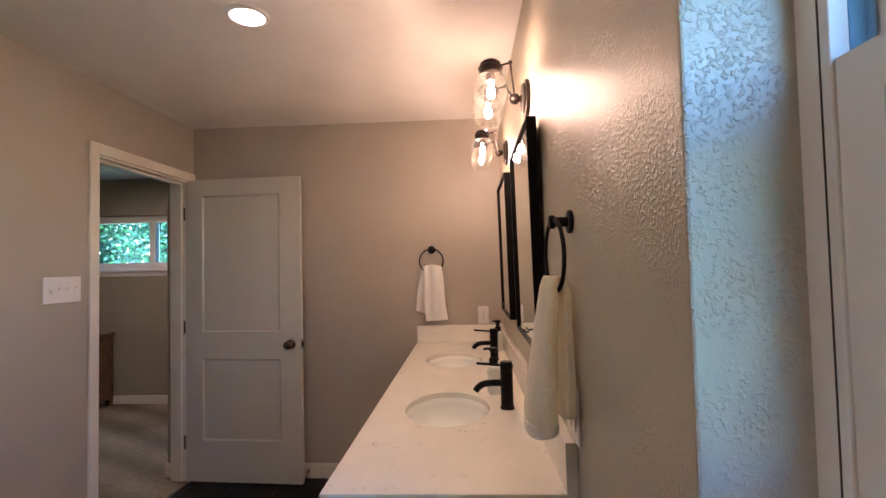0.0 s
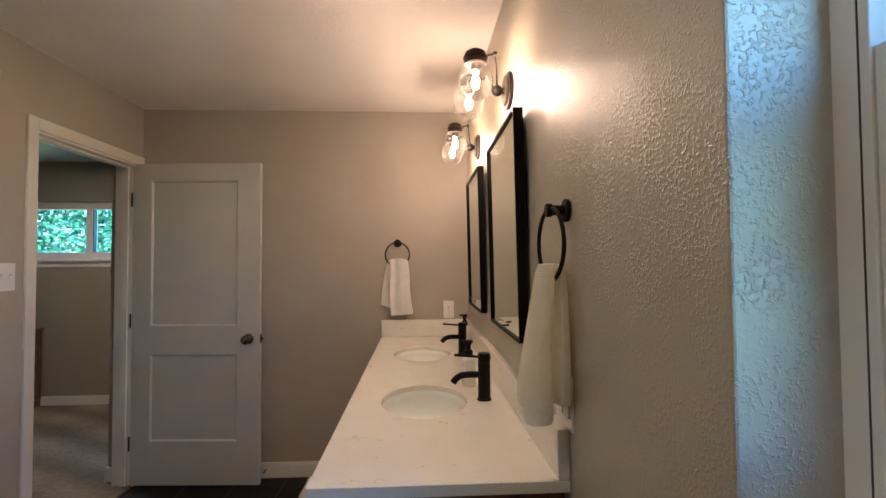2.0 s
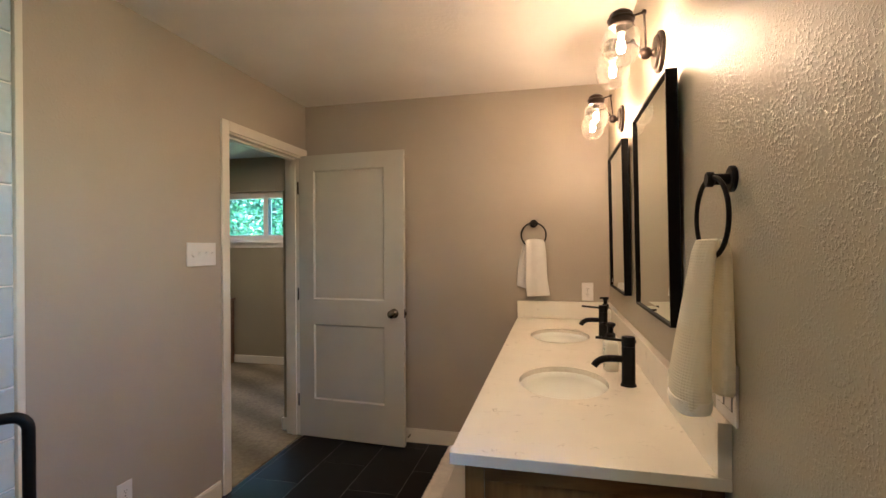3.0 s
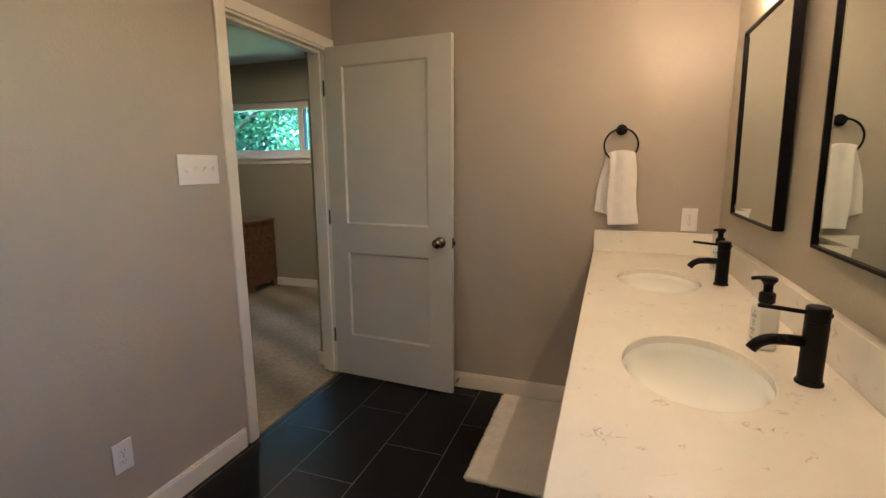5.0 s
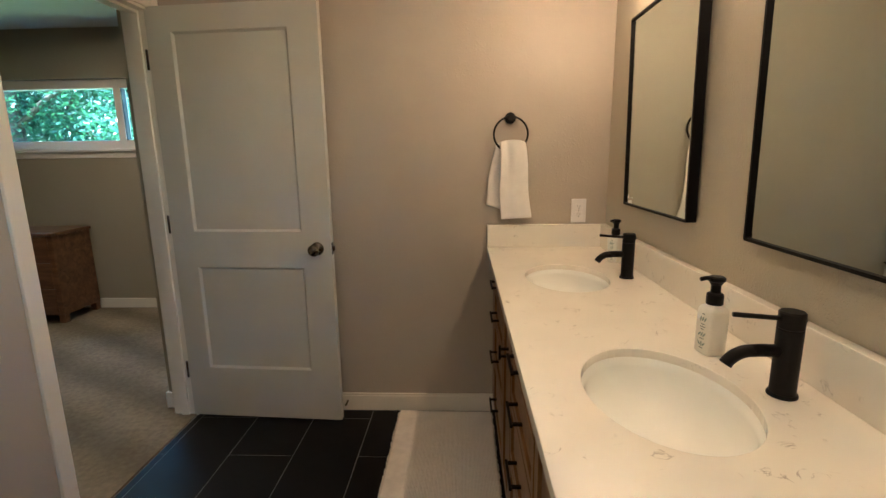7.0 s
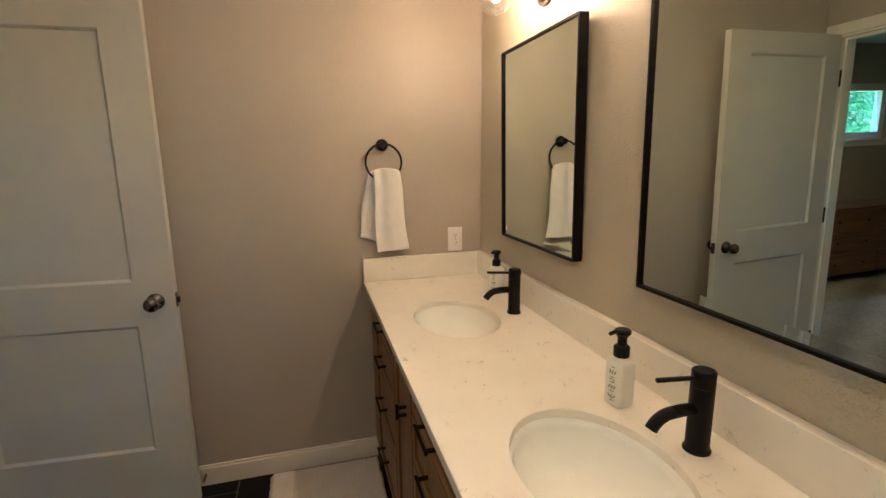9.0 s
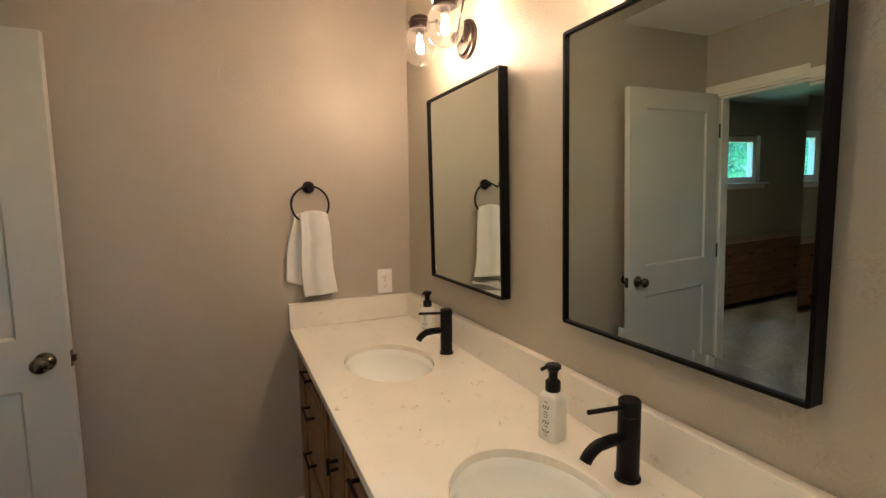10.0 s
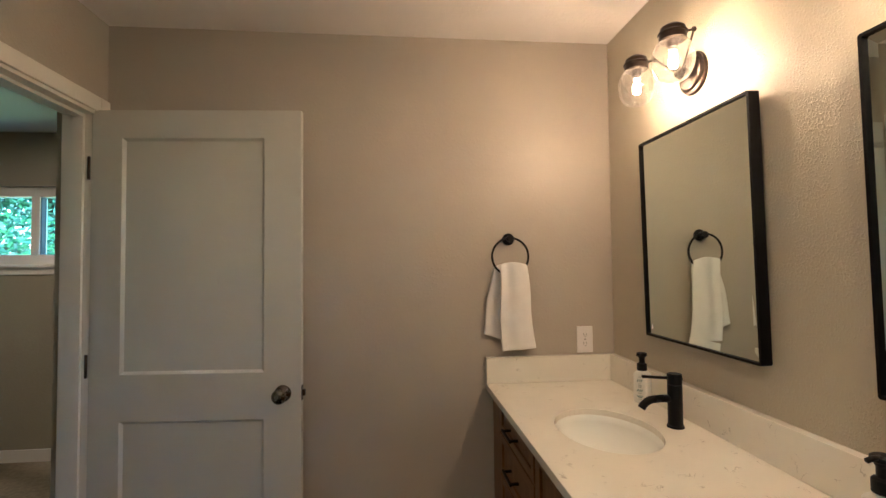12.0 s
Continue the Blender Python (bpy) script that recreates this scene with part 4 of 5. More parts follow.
# ---- wall lights ----
def sconce(y, z):
    s = thing("wall_sconce", (XR, y, z), "two-light dark bronze wall sconce with clear glass jar shades, lit", "wall lamp", "vanity wall lights")
    part("backplate", lathe([(0.066, 0.0), (0.068, -0.005), (0.066, -0.013), (0.055, -0.015), (0.055, -0.019), (0.050, -0.023), (0.0, -0.024)], 40, "X"), BRONZE, s, smooth=False)
    part("swivel_ball", lathe([(0.0, -0.069), (0.012, -0.066), (0.0185, -0.057), (0.0205, -0.047), (0.018, -0.037), (0.010, -0.032), (0.012, -0.026), (0.016, -0.023)], 24, "X"), BRONZE, s, smooth=True)
    for sgn in (-1, 1):
        oy = sgn * 0.107
        arm = part("arm", tube([(-0.050, sgn * 0.012, 0.005), (-0.072, oy, 0.088)], 0.0035, 10), BRONZE, s, smooth=True)
        part("arm_joint", lathe([(0, -0.008), (0.006, -0.006), (0.008, 0), (0.006, 0.006), (0, 0.008)], 14), BRONZE, arm, smooth=True).location = (-0.072, oy, 0.088)
        part("arm_stub", tube([(-0.072, oy, 0.088), (-0.106, oy, 0.080)], 0.0035, 10), BRONZE, arm, smooth=True)
        hx, hz_ = -0.140, 0.010
        part("shade_cap", lathe([(0.036, 0.040), (0.0385, 0.042), (0.0385, 0.058), (0.042, 0.059), (0.042, 0.063), (0.037, 0.066), (0.035, 0.078), (0.028, 0.084), (0.020, 0.089), (0.0, 0.090)], 32), BRONZE, s).location = (hx, oy, hz_)
        prof = [(0.034, 0.046), (0.036, 0.041), (0.045, 0.032), (0.054, 0.017), (0.0592, -0.003), (0.0598, -0.023), (0.0565, -0.045), (0.0485, -0.063), (0.036, -0.076), (0.020, -0.084), (0.0, -0.087)]
        part("glass_shade", lathe(prof, 36, close=True), GLOBE, s, "clear glass jar shade", True).location = (hx, oy, hz_)
        part("lamp_socket", lathe([(0.014, 0.020), (0.016, 0.024), (0.016, 0.048), (0.0, 0.050)], 20), BRONZE, s).location = (hx, oy, hz_)
        bulb = part("bulb", lathe([(0.0, -0.056), (0.010, -0.054), (0.020, -0.047), (0.027, -0.035), (0.0295, -0.022), (0.027, -0.008), (0.020, 0.004), (0.014, 0.012), (0.0125, 0.020)], 28, close=True), BULB_GLASS, s, "clear glass bulb", True)
        bulb.location = (hx, oy, hz_)
        part("filament", lathe([(0.0, -0.043), (0.006, -0.0425), (0.0105, -0.039), (0.012, -0.030), (0.012, -0.016), (0.0105, -0.008), (0.006, -0.0045), (0.0, -0.004)], 18), BULB, bulb, "glowing filament cage", True)
    return s


sconce(2.205, 2.018)
sconce(3.080, 2.030)


# ---- towel rings and towels ----
def towel_ring(at, rz, ringrot):
    t = thing("towel_ring", at, "matte black round towel ring fixed to the wall", "towel ring", "towel rings", rz=rz)
    # local -y points out of the wall
    part("wall_plate", lathe([(0.0265, 0.0), (0.0265, -0.007), (0.022, -0.009)], 28, "Y"), MATTE_BLACK, t)
    part("post", lathe([(0.0115, -0.007), (0.0115, -0.036), (0.0155, -0.038), (0.0155, -0.048), (0.013, -0.050), (0.0, -0.050)], 24, "Y"), MATTE_BLACK, t)
    R = 0.080
    pts = [(R * math.sin(2 * math.pi * k / 48), 0, R * math.cos(2 * math.pi * k / 48)) for k in range(48)]
    r = part("ring", tube(pts, 0.0047, 12, closed=True), MATTE_BLACK, t, smooth=True)
    r.matrix_basis = pose(0, -0.040, -R + 0.004, 0, 0, ringrot)
    return t


def hanging_towel(name, label, at, rz, layers, material, category="hand towel"):
    """Layers of (x at top, x at foot, half width top, half width foot, y top, y foot, z top, z foot, folds, thickness)."""
    t = thing(name, at, label, category, "hand towels", rz=rz)
    for n_, (xt, xf, wt, wf, yt, yf, zt, zf, folds, th, slant) in enumerate(layers):
        bm = bmesh.new()
        nu, nv = 36, 26
        grid = []
        for j in range(nv + 1):
            v = j / nv
            row = []
            spread = v ** 0.75
            wv = wt + (wf - wt) * spread
            cx = xt + (xf - xt) * v
            for i in range(nu + 1):
                u = i / nu * 2 - 1
                fold = math.sin(u * folds * 1.7 + n_ * 1.3 + 0.6 * v) * (0.0062 * (1 - 0.45 * v)) + math.sin(u * folds * 3.1 + 2.1 + n_) * 0.0016 * (1 - 0.5 * v)
                edge = -0.003 * (abs(u) ** 3) * (1 - 0.3 * v)
                z = zt + (zf - zt) * v + slant * u * v
                if j == 0:
                    z += 0.0035 * math.cos(u * folds * 0.9) - 0.006 * abs(u) ** 3
                y = yt + (yf - yt) * v - fold - edge
                x = cx + wv * u + 0.004 * math.sin(7 * v + n_)
                row.append(bm.verts.new((x, y, z)))
            grid.append(row)
        for a, b in zip(grid, grid[1:]):
            for i in range(nu):
                bm.faces.new((a[i], a[i + 1], b[i + 1], b[i]))
        p = part("towel_fold", bm, material, t, smooth=True)
        so = p.modifiers.new("thickness", "SOLIDIFY")
        so.thickness, so.offset = th, 0
        be = p.modifiers.new("round", "BEVEL")
        be.width, be.segments, be.limit_method = th * 0.4, 2, "ANGLE"
    return t


towel_ring((0.386, YN - 0.001, 1.529), 0, 0)
hanging_towel("hand_towel", "white cotton hand towel folded over a black ring above the counter", (0.386, YN - 0.041, 0), 0, [
    (0.006, 0.028, 0.058, 0.074, -0.020, -0.014, 1.424, 1.054, 2.3, 0.010, 0.004),
    (-0.012, -0.030, 0.056, 0.088, 0.022, 0.020, 1.418, 1.090, 2.6, 0.008, -0.028),
], TOWEL_WHITE)
towel_ring((XR - 0.001, 1.568, 1.509), -90, 4)


def towel_bundle(t, material, secs, seed):
    """A thick folded hang of cloth: sections of (z, x, y, half width, half thickness)."""
    bm = bmesh.new()
    n, m = 56, 40
    rings = []
    for j in range(m + 1):
        v = j / m * (len(secs) - 1)
        k = min(int(v), len(secs) - 2)
        f = v - k
        f = f * f * (3 - 2 * f) * 0.5 + f * 0.5
        z, x, y, w, h = (a + (b - a) * f for a, b in zip(secs[k], secs[k + 1]))
        ring = []
        for i in range(n):
            a = 2 * math.pi * i / n
            c, s_ = math.cos(a), math.sin(a)
            px = w * math.copysign(abs(c) ** 0.75, c)
            py = h * math.copysign(abs(s_) ** 0.75, s_)
            fold = 1 + 0.045 * math.sin(3 * a + seed + 1.4 * j / m) + 0.025 * math.sin(5 * a + 2 * seed + 0.9 * j / m) + 0.010 * math.sin(9 * a + 4 * j / m)
            ring.append(bm.verts.new((x + px * fold, y + py * fold, z + 0.004 * math.sin(2 * a + seed) * (j / m))))
        rings.append(ring)
    for a, b in zip(rings, rings[1:]):
        for i in range(n):
            bm.faces.new((a[i], a[(i + 1) % n], b[(i + 1) % n], b[i]))
    bm.faces.new(rings[0])
    bm.faces.new(rings[-1])
    return part("towel_fold", bm, material, t, smooth=True)


t2 = thing("hand_towel", (XR - 0.041, 1.568, -0.004), "cream waffle-weave hand towel draped over a black ring near the window", "hand towel", "hand towels", rz=-90)
towel_bundle(t2, TOWEL_CREAM, [(1.394, 0, 0.000, 0.016, 0.008), (1.392, 0, -0.008, 0.034, 0.016), (1.37, 0, -0.013, 0.038, 0.019), (1.30, 0.0, -0.022, 0.043, 0.022), (1.18, -0.003, -0.034, 0.055, 0.029), (1.10, -0.004, -0.040, 0.063, 0.035), (1.062, -0.005, -0.039, 0.063, 0.034), (1.055, -0.005, -0.039, 0.059, 0.029)], 0.4)
towel_bundle(t2, TOWEL_HEM, [(1.078, -0.0045, -0.0392, 0.0652, 0.0362), (1.068, -0.005, -0.039, 0.0655, 0.0365), (1.054, -0.005, -0.039, 0.0650, 0.0350), (1.052, -0.005, -0.039, 0.0600, 0.0300)], 0.4)
towel_bundle(t2, TOWEL_CREAM, [(1.394, 0, 0.014, 0.016, 0.007), (1.386, 0, 0.017, 0.028, 0.010), (1.36, 0, 0.020, 0.034, 0.012), (1.25, 0, 0.020, 0.040, 0.014), (1.14, 0, 0.019, 0.046, 0.017), (1.094, 0, 0.018, 0.046, 0.017), (1.086, 0, 0.018, 0.041, 0.013)], 2.0)


# ---- switch plate and outlets ----
def plate_thing(name, at, rz, w, h, label, category, group=""):
    t = thing(name, at, label, category, group, rz=rz)
    part("cover_plate", boxes((-w / 2, w / 2, -0.006, 0, -h / 2, h / 2), bevel=0.002), PLATE, t)
    return t


def outlet(at, rz, label, w=0.072, h=0.116):
    t = plate_thing("wall_outlet", at, rz, w, h, label, "electrical outlet", "wall outlets")
    for s in (-1, 1):
        sock = part("socket", boxes((-0.017, 0.017, -0.0075, -0.0058, s * 0.0195 - 0.0135, s * 0.0195 + 0.0135), bevel=0.0005), PLATE, t)
        part("slot", boxes((-0.0072, -0.0052, -0.0079, -0.0074, s * 0.0195 - 0.001, s * 0.0195 + 0.007), (0.0052, 0.0072, -0.0079, -0.0074, s * 0.0195 - 0.001, s * 0.0195 + 0.007), (-0.002, 0.002, -0.0079, -0.0074, s * 0.0195 - 0.009, s * 0.0195 - 0.005)), SLOT, sock, "dark socket slots")
    part("screw", lathe([(0.0028, -0.0058), (0.0028, -0.0066)], 12, "Y"), NICKEL, t)
    return t


outlet((0.727, YN - 0.001, 1.082), 0, "white duplex outlet on the taupe wall above the backsplash")
outlet((XL + 0.001, 2.165, 0.319), 90, "white duplex outlet low on the taupe wall above the baseboard")
sw = plate_thing("switch_plate", (XL + 0.001, 2.627, 1.345), 90, 0.205, 0.122, "white four-gang toggle switch plate beside the door frame", "light switch")
for k in range(4):
    x = (k - 1.5) * 0.046
    tg = part("toggle_switch", boxes((x - 0.005, x + 0.005, -0.0085, -0.0055, -0.012, 0.012), bevel=0.0006), PLATE, sw)
    up = 1 if k else -1
    bm = bmesh.new()
    box(bm, -0.0035, 0.0035, -0.016, 0.0, -0.003, 0.003, 0.0008, m=Matrix.Translation((x, -0.007, up * 0.004)) @ Matrix.Rotation(radians(-35 * up), 4, "X"))
    part("toggle", bm, PLATE, tg)
gf = plate_thing("wall_outlet", (XR - 0.001, 1.600, 1.081), -90, 0.118, 0.122, "white two-gang outlet and rocker plate half hidden behind a towel", "electrical outlet", "wall outlets")
for x in (-0.023, 0.023):
    part("rocker", boxes((x - 0.0165, x + 0.0165, -0.0085, -0.0055, -0.033, 0.033), bevel=0.0008), PLATE, gf)
    part("rocker_gap", sash(-0.0068, -0.0062, x - 0.0185, x + 0.0185, -0.035, 0.035, 0.002), SLOT, gf).matrix_basis = Matrix(((0, 1, 0, 0), (1, 0, 0, 0), (0, 0, 1, 0), (0, 0, 0, 1)))


# ---- bath mat ----
def bath_mat():
    bm = bmesh.new()
    rnd = random.Random(3)
    x0, x1, y0, y1 = -0.181, 0.307, 2.862, 3.660
    nx, ny = 70, 110
    g = []
    for i in range(nx + 1):
        row = []
        for j in range(ny + 1):
            x, y = x0 + (x1 - x0) * i / nx, y0 + (y1 - y0) * j / ny
            edge = min(i, nx - i, j, ny - j)
            if edge == 0:
                x += rnd.uniform(-0.004, 0.004)
                y += rnd.uniform(-0.004, 0.004)
            z = 0.004 if edge == 0 else 0.016 + rnd.uniform(-0.0018, 0.0018) + 0.0008 * math.sin(i * 2.1)
            row.append(bm.verts.new((x, y, z)))
        g.append(row)
    for i in range(nx):
        for j in range(ny):
            bm.faces.new((g[i][j], g[i + 1][j], g[i + 1][j + 1], g[i][j + 1]))
    rim = [g[i][0] for i in range(nx + 1)] + [g[nx][j] for j in range(1, ny + 1)] + [g[i][ny] for i in range(nx - 1, -1, -1)] + [g[0][j] for j in range(ny - 1, 0, -1)]
    low = [bm.verts.new((v.co.x, v.co.y, 0.0)) for v in rim]
    for k in range(len(rim)):
        j = (k + 1) % len(rim)
        bm.faces.new((rim[k], rim[j], low[j], low[k]))
    bm.faces.new(low)
    return bm


m_ = thing("bath_mat", (0, 0, 0), "off-white ribbed cotton bath mat on the black tile before the vanity", "bath mat")
part("mat_body", bath_mat(), RUG, m_, smooth=True)
bd = bmesh.new()
box(bd, -0.184, -0.088, 2.860, 3.662, 0.002, 0.0205, 0.006)
part("border_band", bd, RUG_BAND, m_, "smooth off-white plush edge band")
fr_ = bmesh.new()
rnd_ = random.Random(8)
for k in range(150):
    y = 2.866 + 0.790 * k / 149
    box(fr_, -0.187 - rnd_.uniform(0.002, 0.010), -0.179, y - 0.0018, y + 0.0018, 0.001, 0.010)
for k in range(96):
    x = -0.179 + 0.484 * k / 95
    box(fr_, x - 0.0018, x + 0.0018, 2.849 + rnd_.uniform(0.0, 0.008), 2.863, 0.001, 0.010)
    box(fr_, x - 0.0018, x + 0.0018, 3.659, 3.667 + rnd_.uniform(0.0, 0.008), 0.001, 0.010)
part("fringe", fr_, RUG, m_, "short ragged cotton edge", kind="stuff")

# ---- shower door ----
G0, GD = Vector((-0.570, 1.230, 0)), Vector((0.704, -0.710, 0))
sd = thing("shower_door", (G0.x, G0.y, 0), "clear frameless glass shower door standing open, with a black handle", "shower door", rz=math.degrees(math.atan2(GD.y, GD.x)))
part("glass_panel", boxes((0, 0.66, -0.005, 0.005, 0.012, 2.02), bevel=0.001), SHOWER, sd)
part("bottom_seal", boxes((0, 0.66, -0.006, 0.006, 0.0, 0.014)), SHOWER, sd)
hb = bmesh.new()
for s in (-1, 1):
    z0, z1, d, r = 0.845, 1.055, 0.062, 0.026
    pts = [(0, s * 0.006, z1)] + [(0, s * (d - r), z1)]
    pts += [(0, s * (d - r + r * math.sin(radians(a))), z1 - r + r * math.cos(radians(a))) for a in (15, 30, 45, 60, 75, 90)]
    pts += [(0, s * (d - r + r * math.cos(radians(a))), z0 + r - r * math.sin(radians(a))) for a in (0, 15, 30, 45, 60, 75, 90)]
    pts += [(0, s * 0.006, z0)]
    tube(pts, 0.0105, 14, hb)
h_ = part("handle", hb, MATTE_BLACK, sd, "matte black D-shaped pull on both faces", True)
h_.location = (0.07, 0, 0)
for z in (0.845, 1.055):
    part("handle_collar", lathe([(0.0175, -0.0095), (0.0175, 0.0095)], 24, "Y"), MATTE_BLACK, sd).location = (0.07, 0, z)

# ---- dresser in the bedroom ----
dr = thing("dresser", (-3.19, 0, 0.008), "long dark walnut dresser on short feet below the bedroom window", "dresser")
DL, DY0, DY1, DH = 2.56, 5.01, BYN - 0.03, 0.775
part("carcass", boxes((-DL + 0.02, -0.02, DY0 + 0.01, DY1, 0.07, DH - 0.025), bevel=0.003), DRESS_WOOD, dr)
part("top", boxes((-DL, 0, DY0 - 0.01, DY1, DH - 0.025, DH), bevel=0.004), DRESS_WOOD, dr)
for x in (-DL + 0.02, -0.075):
    for y in (DY0 + 0.012, DY1 - 0.056):
        part("foot", boxes((x, x + 0.055, y, y + 0.05, 0.0, 0.07), bevel=0.004), DRESS_WOOD, dr)
for c in range(3):
    for r in range(3):
        xa = -DL + 0.05 + c * (DL - 0.1) / 3 + 0.008
        xb = -DL + 0.05 + (c + 1) * (DL - 0.1) / 3 - 0.008
        za = 0.09 + r * 0.222
        d_ = part("drawer", boxes((xa, xb, DY0 - 0.004, DY0 + 0.012, za, za + 0.21), bevel=0.003), DRESS_WOOD, dr)
        for xk in (xa + (xb - xa) * 0.25, xa + (xb - xa) * 0.75):
            part("drawer_knob", lathe([(0.008, 0), (0.008, -0.012), (0.016, -0.018), (0.014, -0.026), (0, -0.028)], 16, "Y"), BRONZE, d_, "dark metal knob", True).location = (xk, DY0 - 0.004, za + 0.105)

# ---- outdoors ----
GZ = -0.35
structure("ground", boxes((-400, 400, -400, 400, GZ - 0.2, GZ)), GRASS, "patchy green lawn round the house, tree shade in its colour")
structure("foundation", boxes((BXL - T, XR + 0.24, YB - T, YN + T, GZ, -0.061), (BXL - T, BXR, YN + T, BYN + 0.16, GZ, -0.061)), GROUT, "plain slab under the house")


def leaf_shape(bm, m, size):
    """One folded, pointed leaf."""
    pr = [(0, 0), (0.2, 0.24), (0.5, 0.33), (0.8, 0.21), (1.0, 0.0)]
    mid = [bm.verts.new(m @ Vector((u * size, 0, -0.05 * size * math.sin(u * 3.14)))) for u, _ in pr]
    for s in (-1, 1):
        side = [bm.verts.new(m @ Vector((u * size, s * w * size, 0.05 * size))) for u, w in pr[1:-1]]
        seq = [mid[0]] + side + [mid[-1]]
        for k in range(len(pr) - 1):
            vs = [mid[k], mid[k + 1]]
            if seq[k + 1] is not mid[k + 1]:
                vs.append(seq[k + 1])
            if seq[k] is not mid[k]:
                vs.append(seq[k])
            bm.faces.new(vs)


def rand_rot(rnd, droop=0.0):
    return Euler((rnd.uniform(-0.7, 0.7), rnd.uniform(0.0, 0.9) + droop, rnd.uniform(0, 6.28))).to_matrix().to_4x4()


def clump_crown(name, parent, clumps, per, size, seed, material):
    """A crown of small leaves in uneven clumps."""
    rnd = random.Random(seed)
    verts, faces = [], []
    for cx, cy, cz, r in clumps:
        for _ in range(per):
            d = Vector((rnd.gauss(0, 1), rnd.gauss(0, 1), rnd.gauss(0, 0.8))).normalized() * r * rnd.random() ** 0.45
            c = Vector((cx, cy, cz)) + d
            a = Vector((rnd.gauss(0, 1), rnd.gauss(0, 1), rnd.gauss(0, 0.6))).normalized() * size * rnd.uniform(0.6, 1.3)
            b = a.cross(Vector((rnd.gauss(0, 1), rnd.gauss(0, 1), rnd.gauss(0, 1)))).normalized() * a.length * 0.38
            k = len(verts)
            verts += [c - a, c + b, c + a, c - b]
            faces.append((k, k + 1, k + 2, k + 3))
    me = bpy.data.meshes.new(name)
    me.from_pydata([tuple(v) for v in verts], [], faces)
    me.materials.append(material)
    ob = new(name, me)
    ob.parent = parent
    return ob


def tree(x, y, h, spread, seed, per=260, leaf=0.10, low=0.35):
    rnd = random.Random(seed)
    t = thing("tree", (x, y, GZ), "leafy broad-crowned garden tree with a grey-brown trunk", "tree", "garden trees")
    bm = tube([(0, 0, -0.05), (0.05, 0.02, h * 0.25), (-0.04, 0.05, h * 0.5), (0.03, 0, h * 0.8)], 0.035 * h, 12, taper=0.35)
    clumps = []
    for k in range(11):
        a = rnd.uniform(0, 6.28)
        zz = h * rnd.uniform(low, 0.95)
        rr = spread * rnd.uniform(0.35, 0.9)
        c = (rr * math.cos(a), rr * math.sin(a), zz)
        clumps.append((*c, spread * rnd.uniform(0.28, 0.5)))
        z0 = max(h * 0.22, zz - rr * 0.7)
        tube([(0, 0, z0), (c[0] * 0.5, c[1] * 0.5, (z0 + zz) / 2 + 0.1), c], 0.010 * h, 7, bm, taper=0.3)
    part("trunk", bm, BARK, t, smooth=True)
    clump_crown("crown", t, clumps, per, leaf, seed, LEAF_FAR)
    return t


# seen through the bathroom window
# this one's trunk is out of view; added so its crown shades the lawn
tree(4.6, 4.9, 5.0, 2.2, 11, 500, 0.08, 0.45)
tree(12.5, 15.5, 7.5, 3.4, 12, 650, 0.17, 0.12)
tree(9.0, 13.5, 7.5, 3.2, 13, 650, 0.17, 0.12)
tree(18.5, 12.5, 8.5, 4.0, 14, 650, 0.22, 0.1)
tree(15.5, 19, 9.0, 4.5, 15, 650, 0.22, 0.1)
tree(22, 9, 9.0, 4.5, 16, 650, 0.22, 0.1)
tree(24, 16, 10.0, 5.0, 17, 650, 0.26, 0.08)
tree(19, 24, 10.0, 5.0, 18, 650, 0.26, 0.08)
tree(27, 22, 11.0, 5.5, 19, 650, 0.28, 0.06)
# seen through the bedroom windows
for k, (x, y) in enumerate(((-2.2, 9.2), (-4.4, 8.6), (-6.4, 9.6), (-8.6, 10.0), (-3.4, 12.5), (-6.8, 13.5), (-10.5, 13.0), (-0.2, 10.5), (-8.2, 8.4), (-10.6, 9.6), (-12.8, 12.0), (-15.0, 12.5), (-13.5, 16.5), (-18.0, 17.0), (-9.0, 17.0), (-4.0, 17.0), (0.5, 15.0), (-9.4, 8.6), (-12.2, 9.4), (-14.2, 10.6), (-16.6, 12.2), (-19.2, 14.2), (-16.2, 16.4), (-21.5, 17.5), (-24.0, 15.5))):
    tree(x - 0.6, y + 2.2, 6.2 + (k % 3) * 0.8, 2.5, 30 + k, 1500, 0.056, 0.12)

# split-rail fence across the lawn
fence = thing("fence", (12.4, 10.6, GZ), "weathered wooden split-rail fence across the lawn", "fence", rz=-48)
for k in range(7):
    part("post", boxes((-6 + k * 2.0 - 0.06, -6 + k * 2.0 + 0.06, -0.06, 0.06, -0.05, 1.25), bevel=0.01), FENCE_WOOD, fence)
for k in range(6):
    for z in (0.35, 0.72, 1.08):
        part("rail", boxes((-6 + k * 2.0 + 0.06, -4 + k * 2.0 - 0.06, -0.025, 0.025, z - 0.05, z + 0.05), bevel=0.008), FENCE_WOOD, fence)

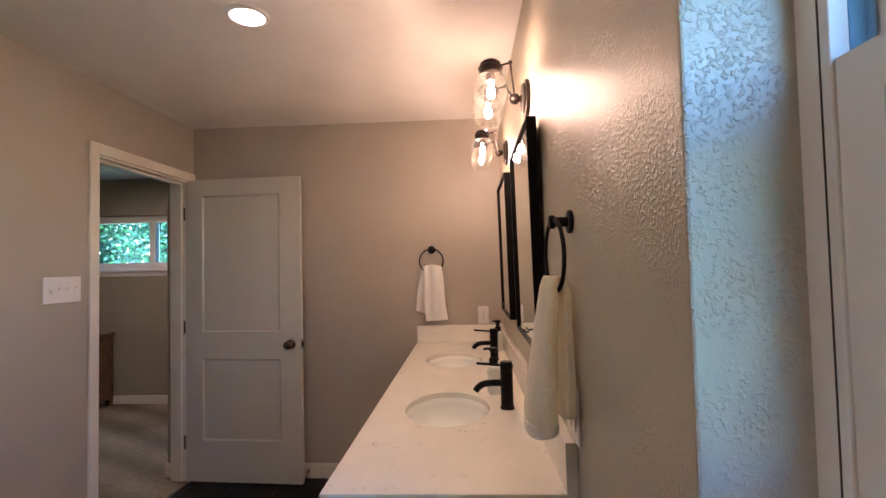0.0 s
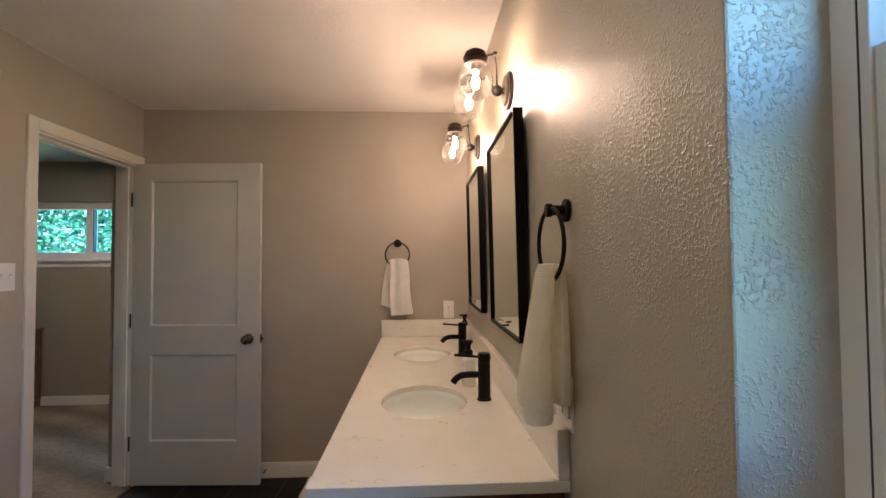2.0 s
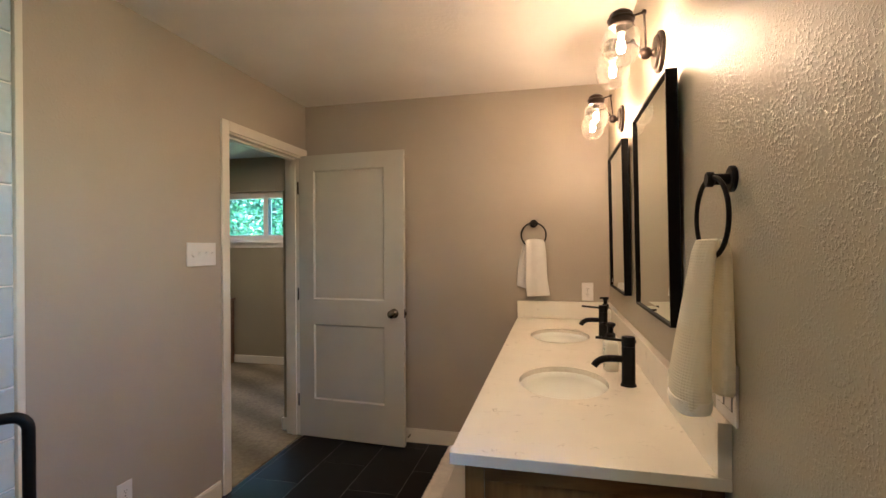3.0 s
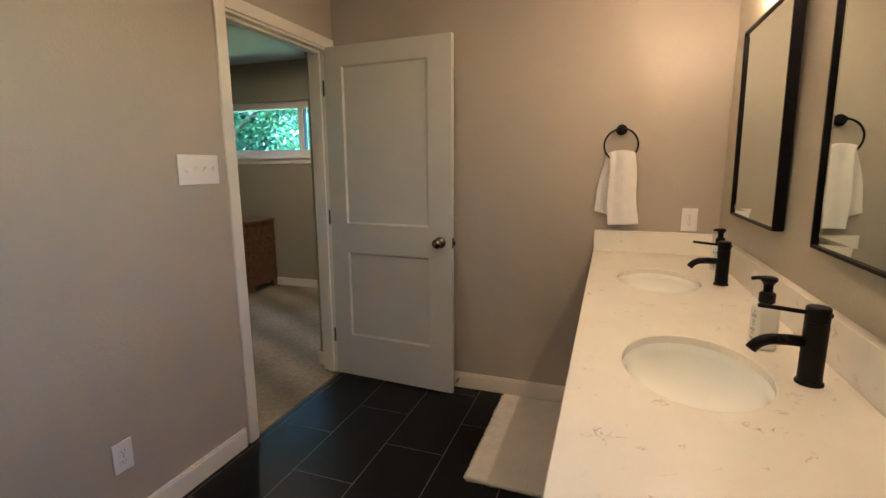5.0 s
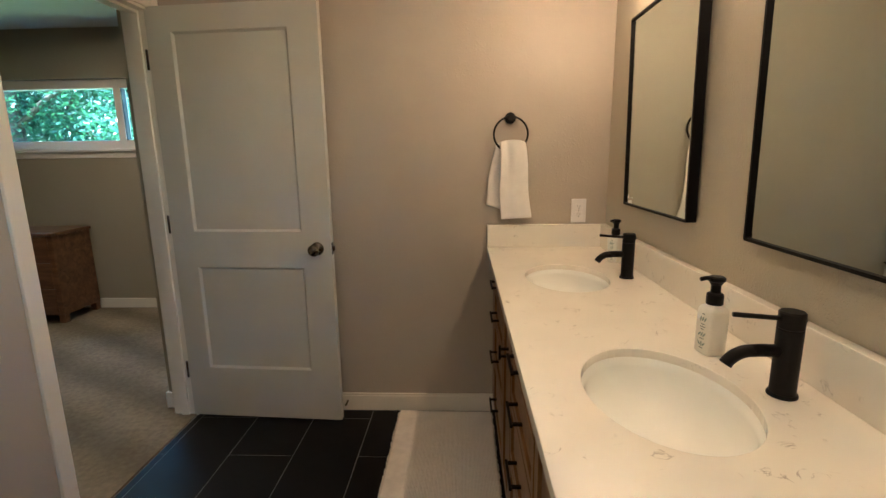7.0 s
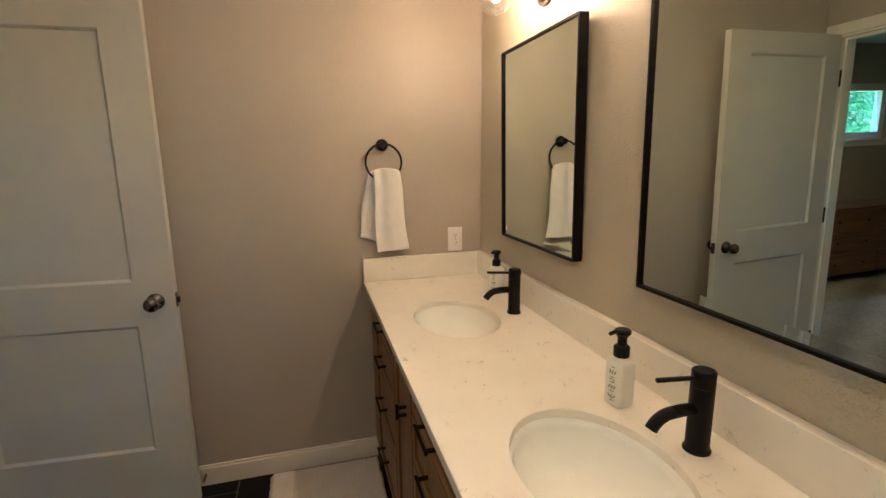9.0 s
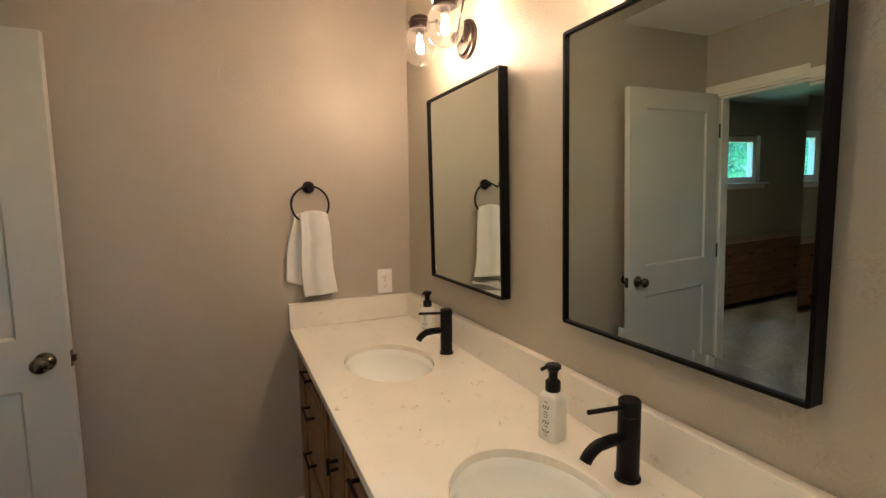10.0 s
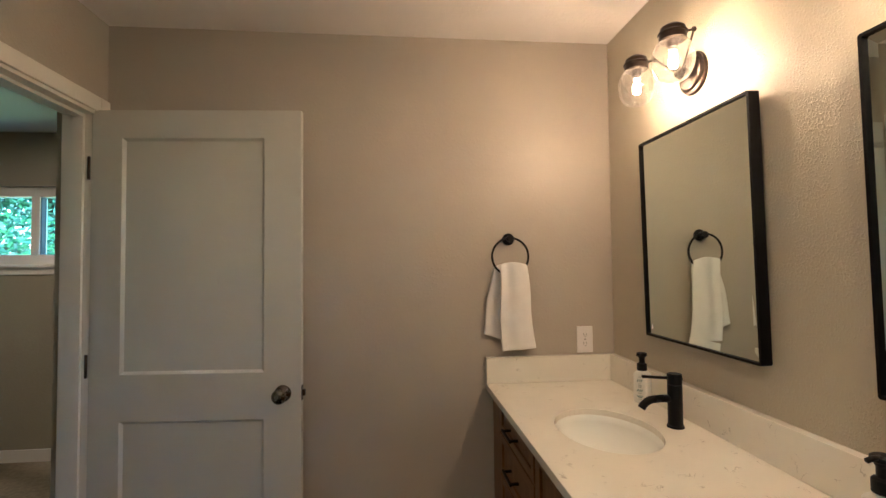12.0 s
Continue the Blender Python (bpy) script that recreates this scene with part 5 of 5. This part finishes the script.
# shrub branches close outside the bathroom window
SX, SY = 3.1, 3.3
shrub = thing("shrub", (SX, SY, GZ), "broad-leaved dark green shrub growing outside the window", "shrub")
rs = random.Random(21)
leaf_bm = bmesh.new()
leaf_shape(leaf_bm, Matrix.Identity(4), 1.0)
leaf_mesh = bpy.data.meshes.new("leaf")
leaf_bm.to_mesh(leaf_mesh)
leaf_bm.free()
for p in leaf_mesh.polygons:
    p.use_smooth = True
leaf_mesh.materials.append(LEAF)
twigs = []
while len(twigs) < 74:
    e = Vector((rs.uniform(2.1, 3.3), rs.uniform(1.3, 3.2), rs.uniform(1.18, 2.75)))
    if e.y < 2.05 and 1.42 < e.z < 2.0 and rs.random() < 0.85:
        continue
    if e.x > 2.6 and e.z < 1.3:
        continue
    end = e - Vector((SX, SY, GZ))
    root = Vector((0.02, 0.02, max(0.3, end.z - rs.uniform(0.3, 0.9))))
    d = (end - root).normalized()
    twigs.append([root, root.lerp(end, 0.6) + Vector((0, 0, 0.08)), end, end + Vector((d.x * 0.16, d.y * 0.16, -0.10))])
low = Vector((2.15, 1.95, 0.92)) - Vector((SX, SY, GZ))
twigs.append([Vector((0, 0, 0.7)), low + Vector((0.35, 0.45, 0.06)), low, low + Vector((0.05, -0.16, -0.05))])
stem = tube([(0, 0, -0.05), (0.03, 0, 0.8), (0, 0.04, 1.7), (0.02, 0.02, 2.6)], 0.035, 10, taper=0.4)
for tw in twigs:
    tube([tuple(p) for p in tw], 0.009, 7, stem, taper=0.35)
part("stem", stem, BARK, shrub, smooth=True)
mass = bmesh.new()
for tw in twigs:
    for seg in (1, 2):
        for k in range(26 if seg == 1 else 14):
            p = tw[seg].lerp(tw[seg + 1], rs.random()) + Vector((rs.gauss(0, 0.07), rs.gauss(0, 0.07), rs.gauss(0, 0.055)))
            size = rs.uniform(0.045, 0.088)
            if k < 3:
                lf = new("leaf", leaf_mesh)
                lf.parent = shrub
                lf.matrix_basis = Matrix.Translation(p) @ rand_rot(rs, 0.3) @ Matrix.Diagonal((size, size, size, 1))
            else:
                leaf_shape(mass, Matrix.Translation(p) @ rand_rot(rs, 0.3), size)
part("leaf_mass", mass, LEAF, shrub, "dense dark green leaves", smooth=True, kind="stuff")

# ---- pieces: glass blocks and floor tiles ----
n_rows, n_cols = 13, 8
bm = bmesh.new()
box(bm, -0.040, 0.002, -PITCH / 2 + 0.003, PITCH / 2 - 0.003, -PITCH / 2 + 0.003, PITCH / 2 - 0.003, 0.006)
blk_me = bpy.data.meshes.new("glass_block")
bmesh.ops.recalc_face_normals(bm, faces=bm.faces)
bm.to_mesh(blk_me)
bm.free()
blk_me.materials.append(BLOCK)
for r in range(n_rows):
    for c in range(n_cols):
        o = new("glass_block", blk_me)
        o.parent = blocks
        o.location = (0, BLK_B - 0.022 - PITCH * (c + 0.5), 0.043 + PITCH * (r + 0.5))

TX0, TW, TL = -0.944, 0.3045, 0.6096
tile_cache = {}
i0 = int(math.floor((XL - T / 2 - TX0) / TW))
for i in range(i0, 7):
    xa, xb = TX0 + i * TW, TX0 + (i + 1) * TW
    shift = 2.997 if i % 2 else 3.288
    for j in range(-7, 3):
        ya = shift + j * TL
        yb = ya + TL
        x0, x1, y0, y1 = max(xa, XL), min(xb, XR), max(ya, YB), min(yb, YN)
        if x1 - x0 < 0.02 or y1 - y0 < 0.02:
            continue
        g = 0.0013
        key = (round(x1 - x0, 4), round(y1 - y0, 4))
        if key not in tile_cache:
            bm = bmesh.new()
            hx, hy = key[0] / 2 - g, key[1] / 2 - g
            box(bm, -hx, hx, -hy, hy, -0.010, 0.0, 0.0008)
            me = bpy.data.meshes.new("floor_tile")
            bmesh.ops.recalc_face_normals(bm, faces=bm.faces)
            bm.to_mesh(me)
            bm.free()
            me.materials.append(SLATE)
            tile_cache[key] = me
        o = new("floor_tile", tile_cache[key])
        o.parent = grout_floor
        o.location = ((x0 + x1) / 2, (y0 + y1) / 2, 0.0)
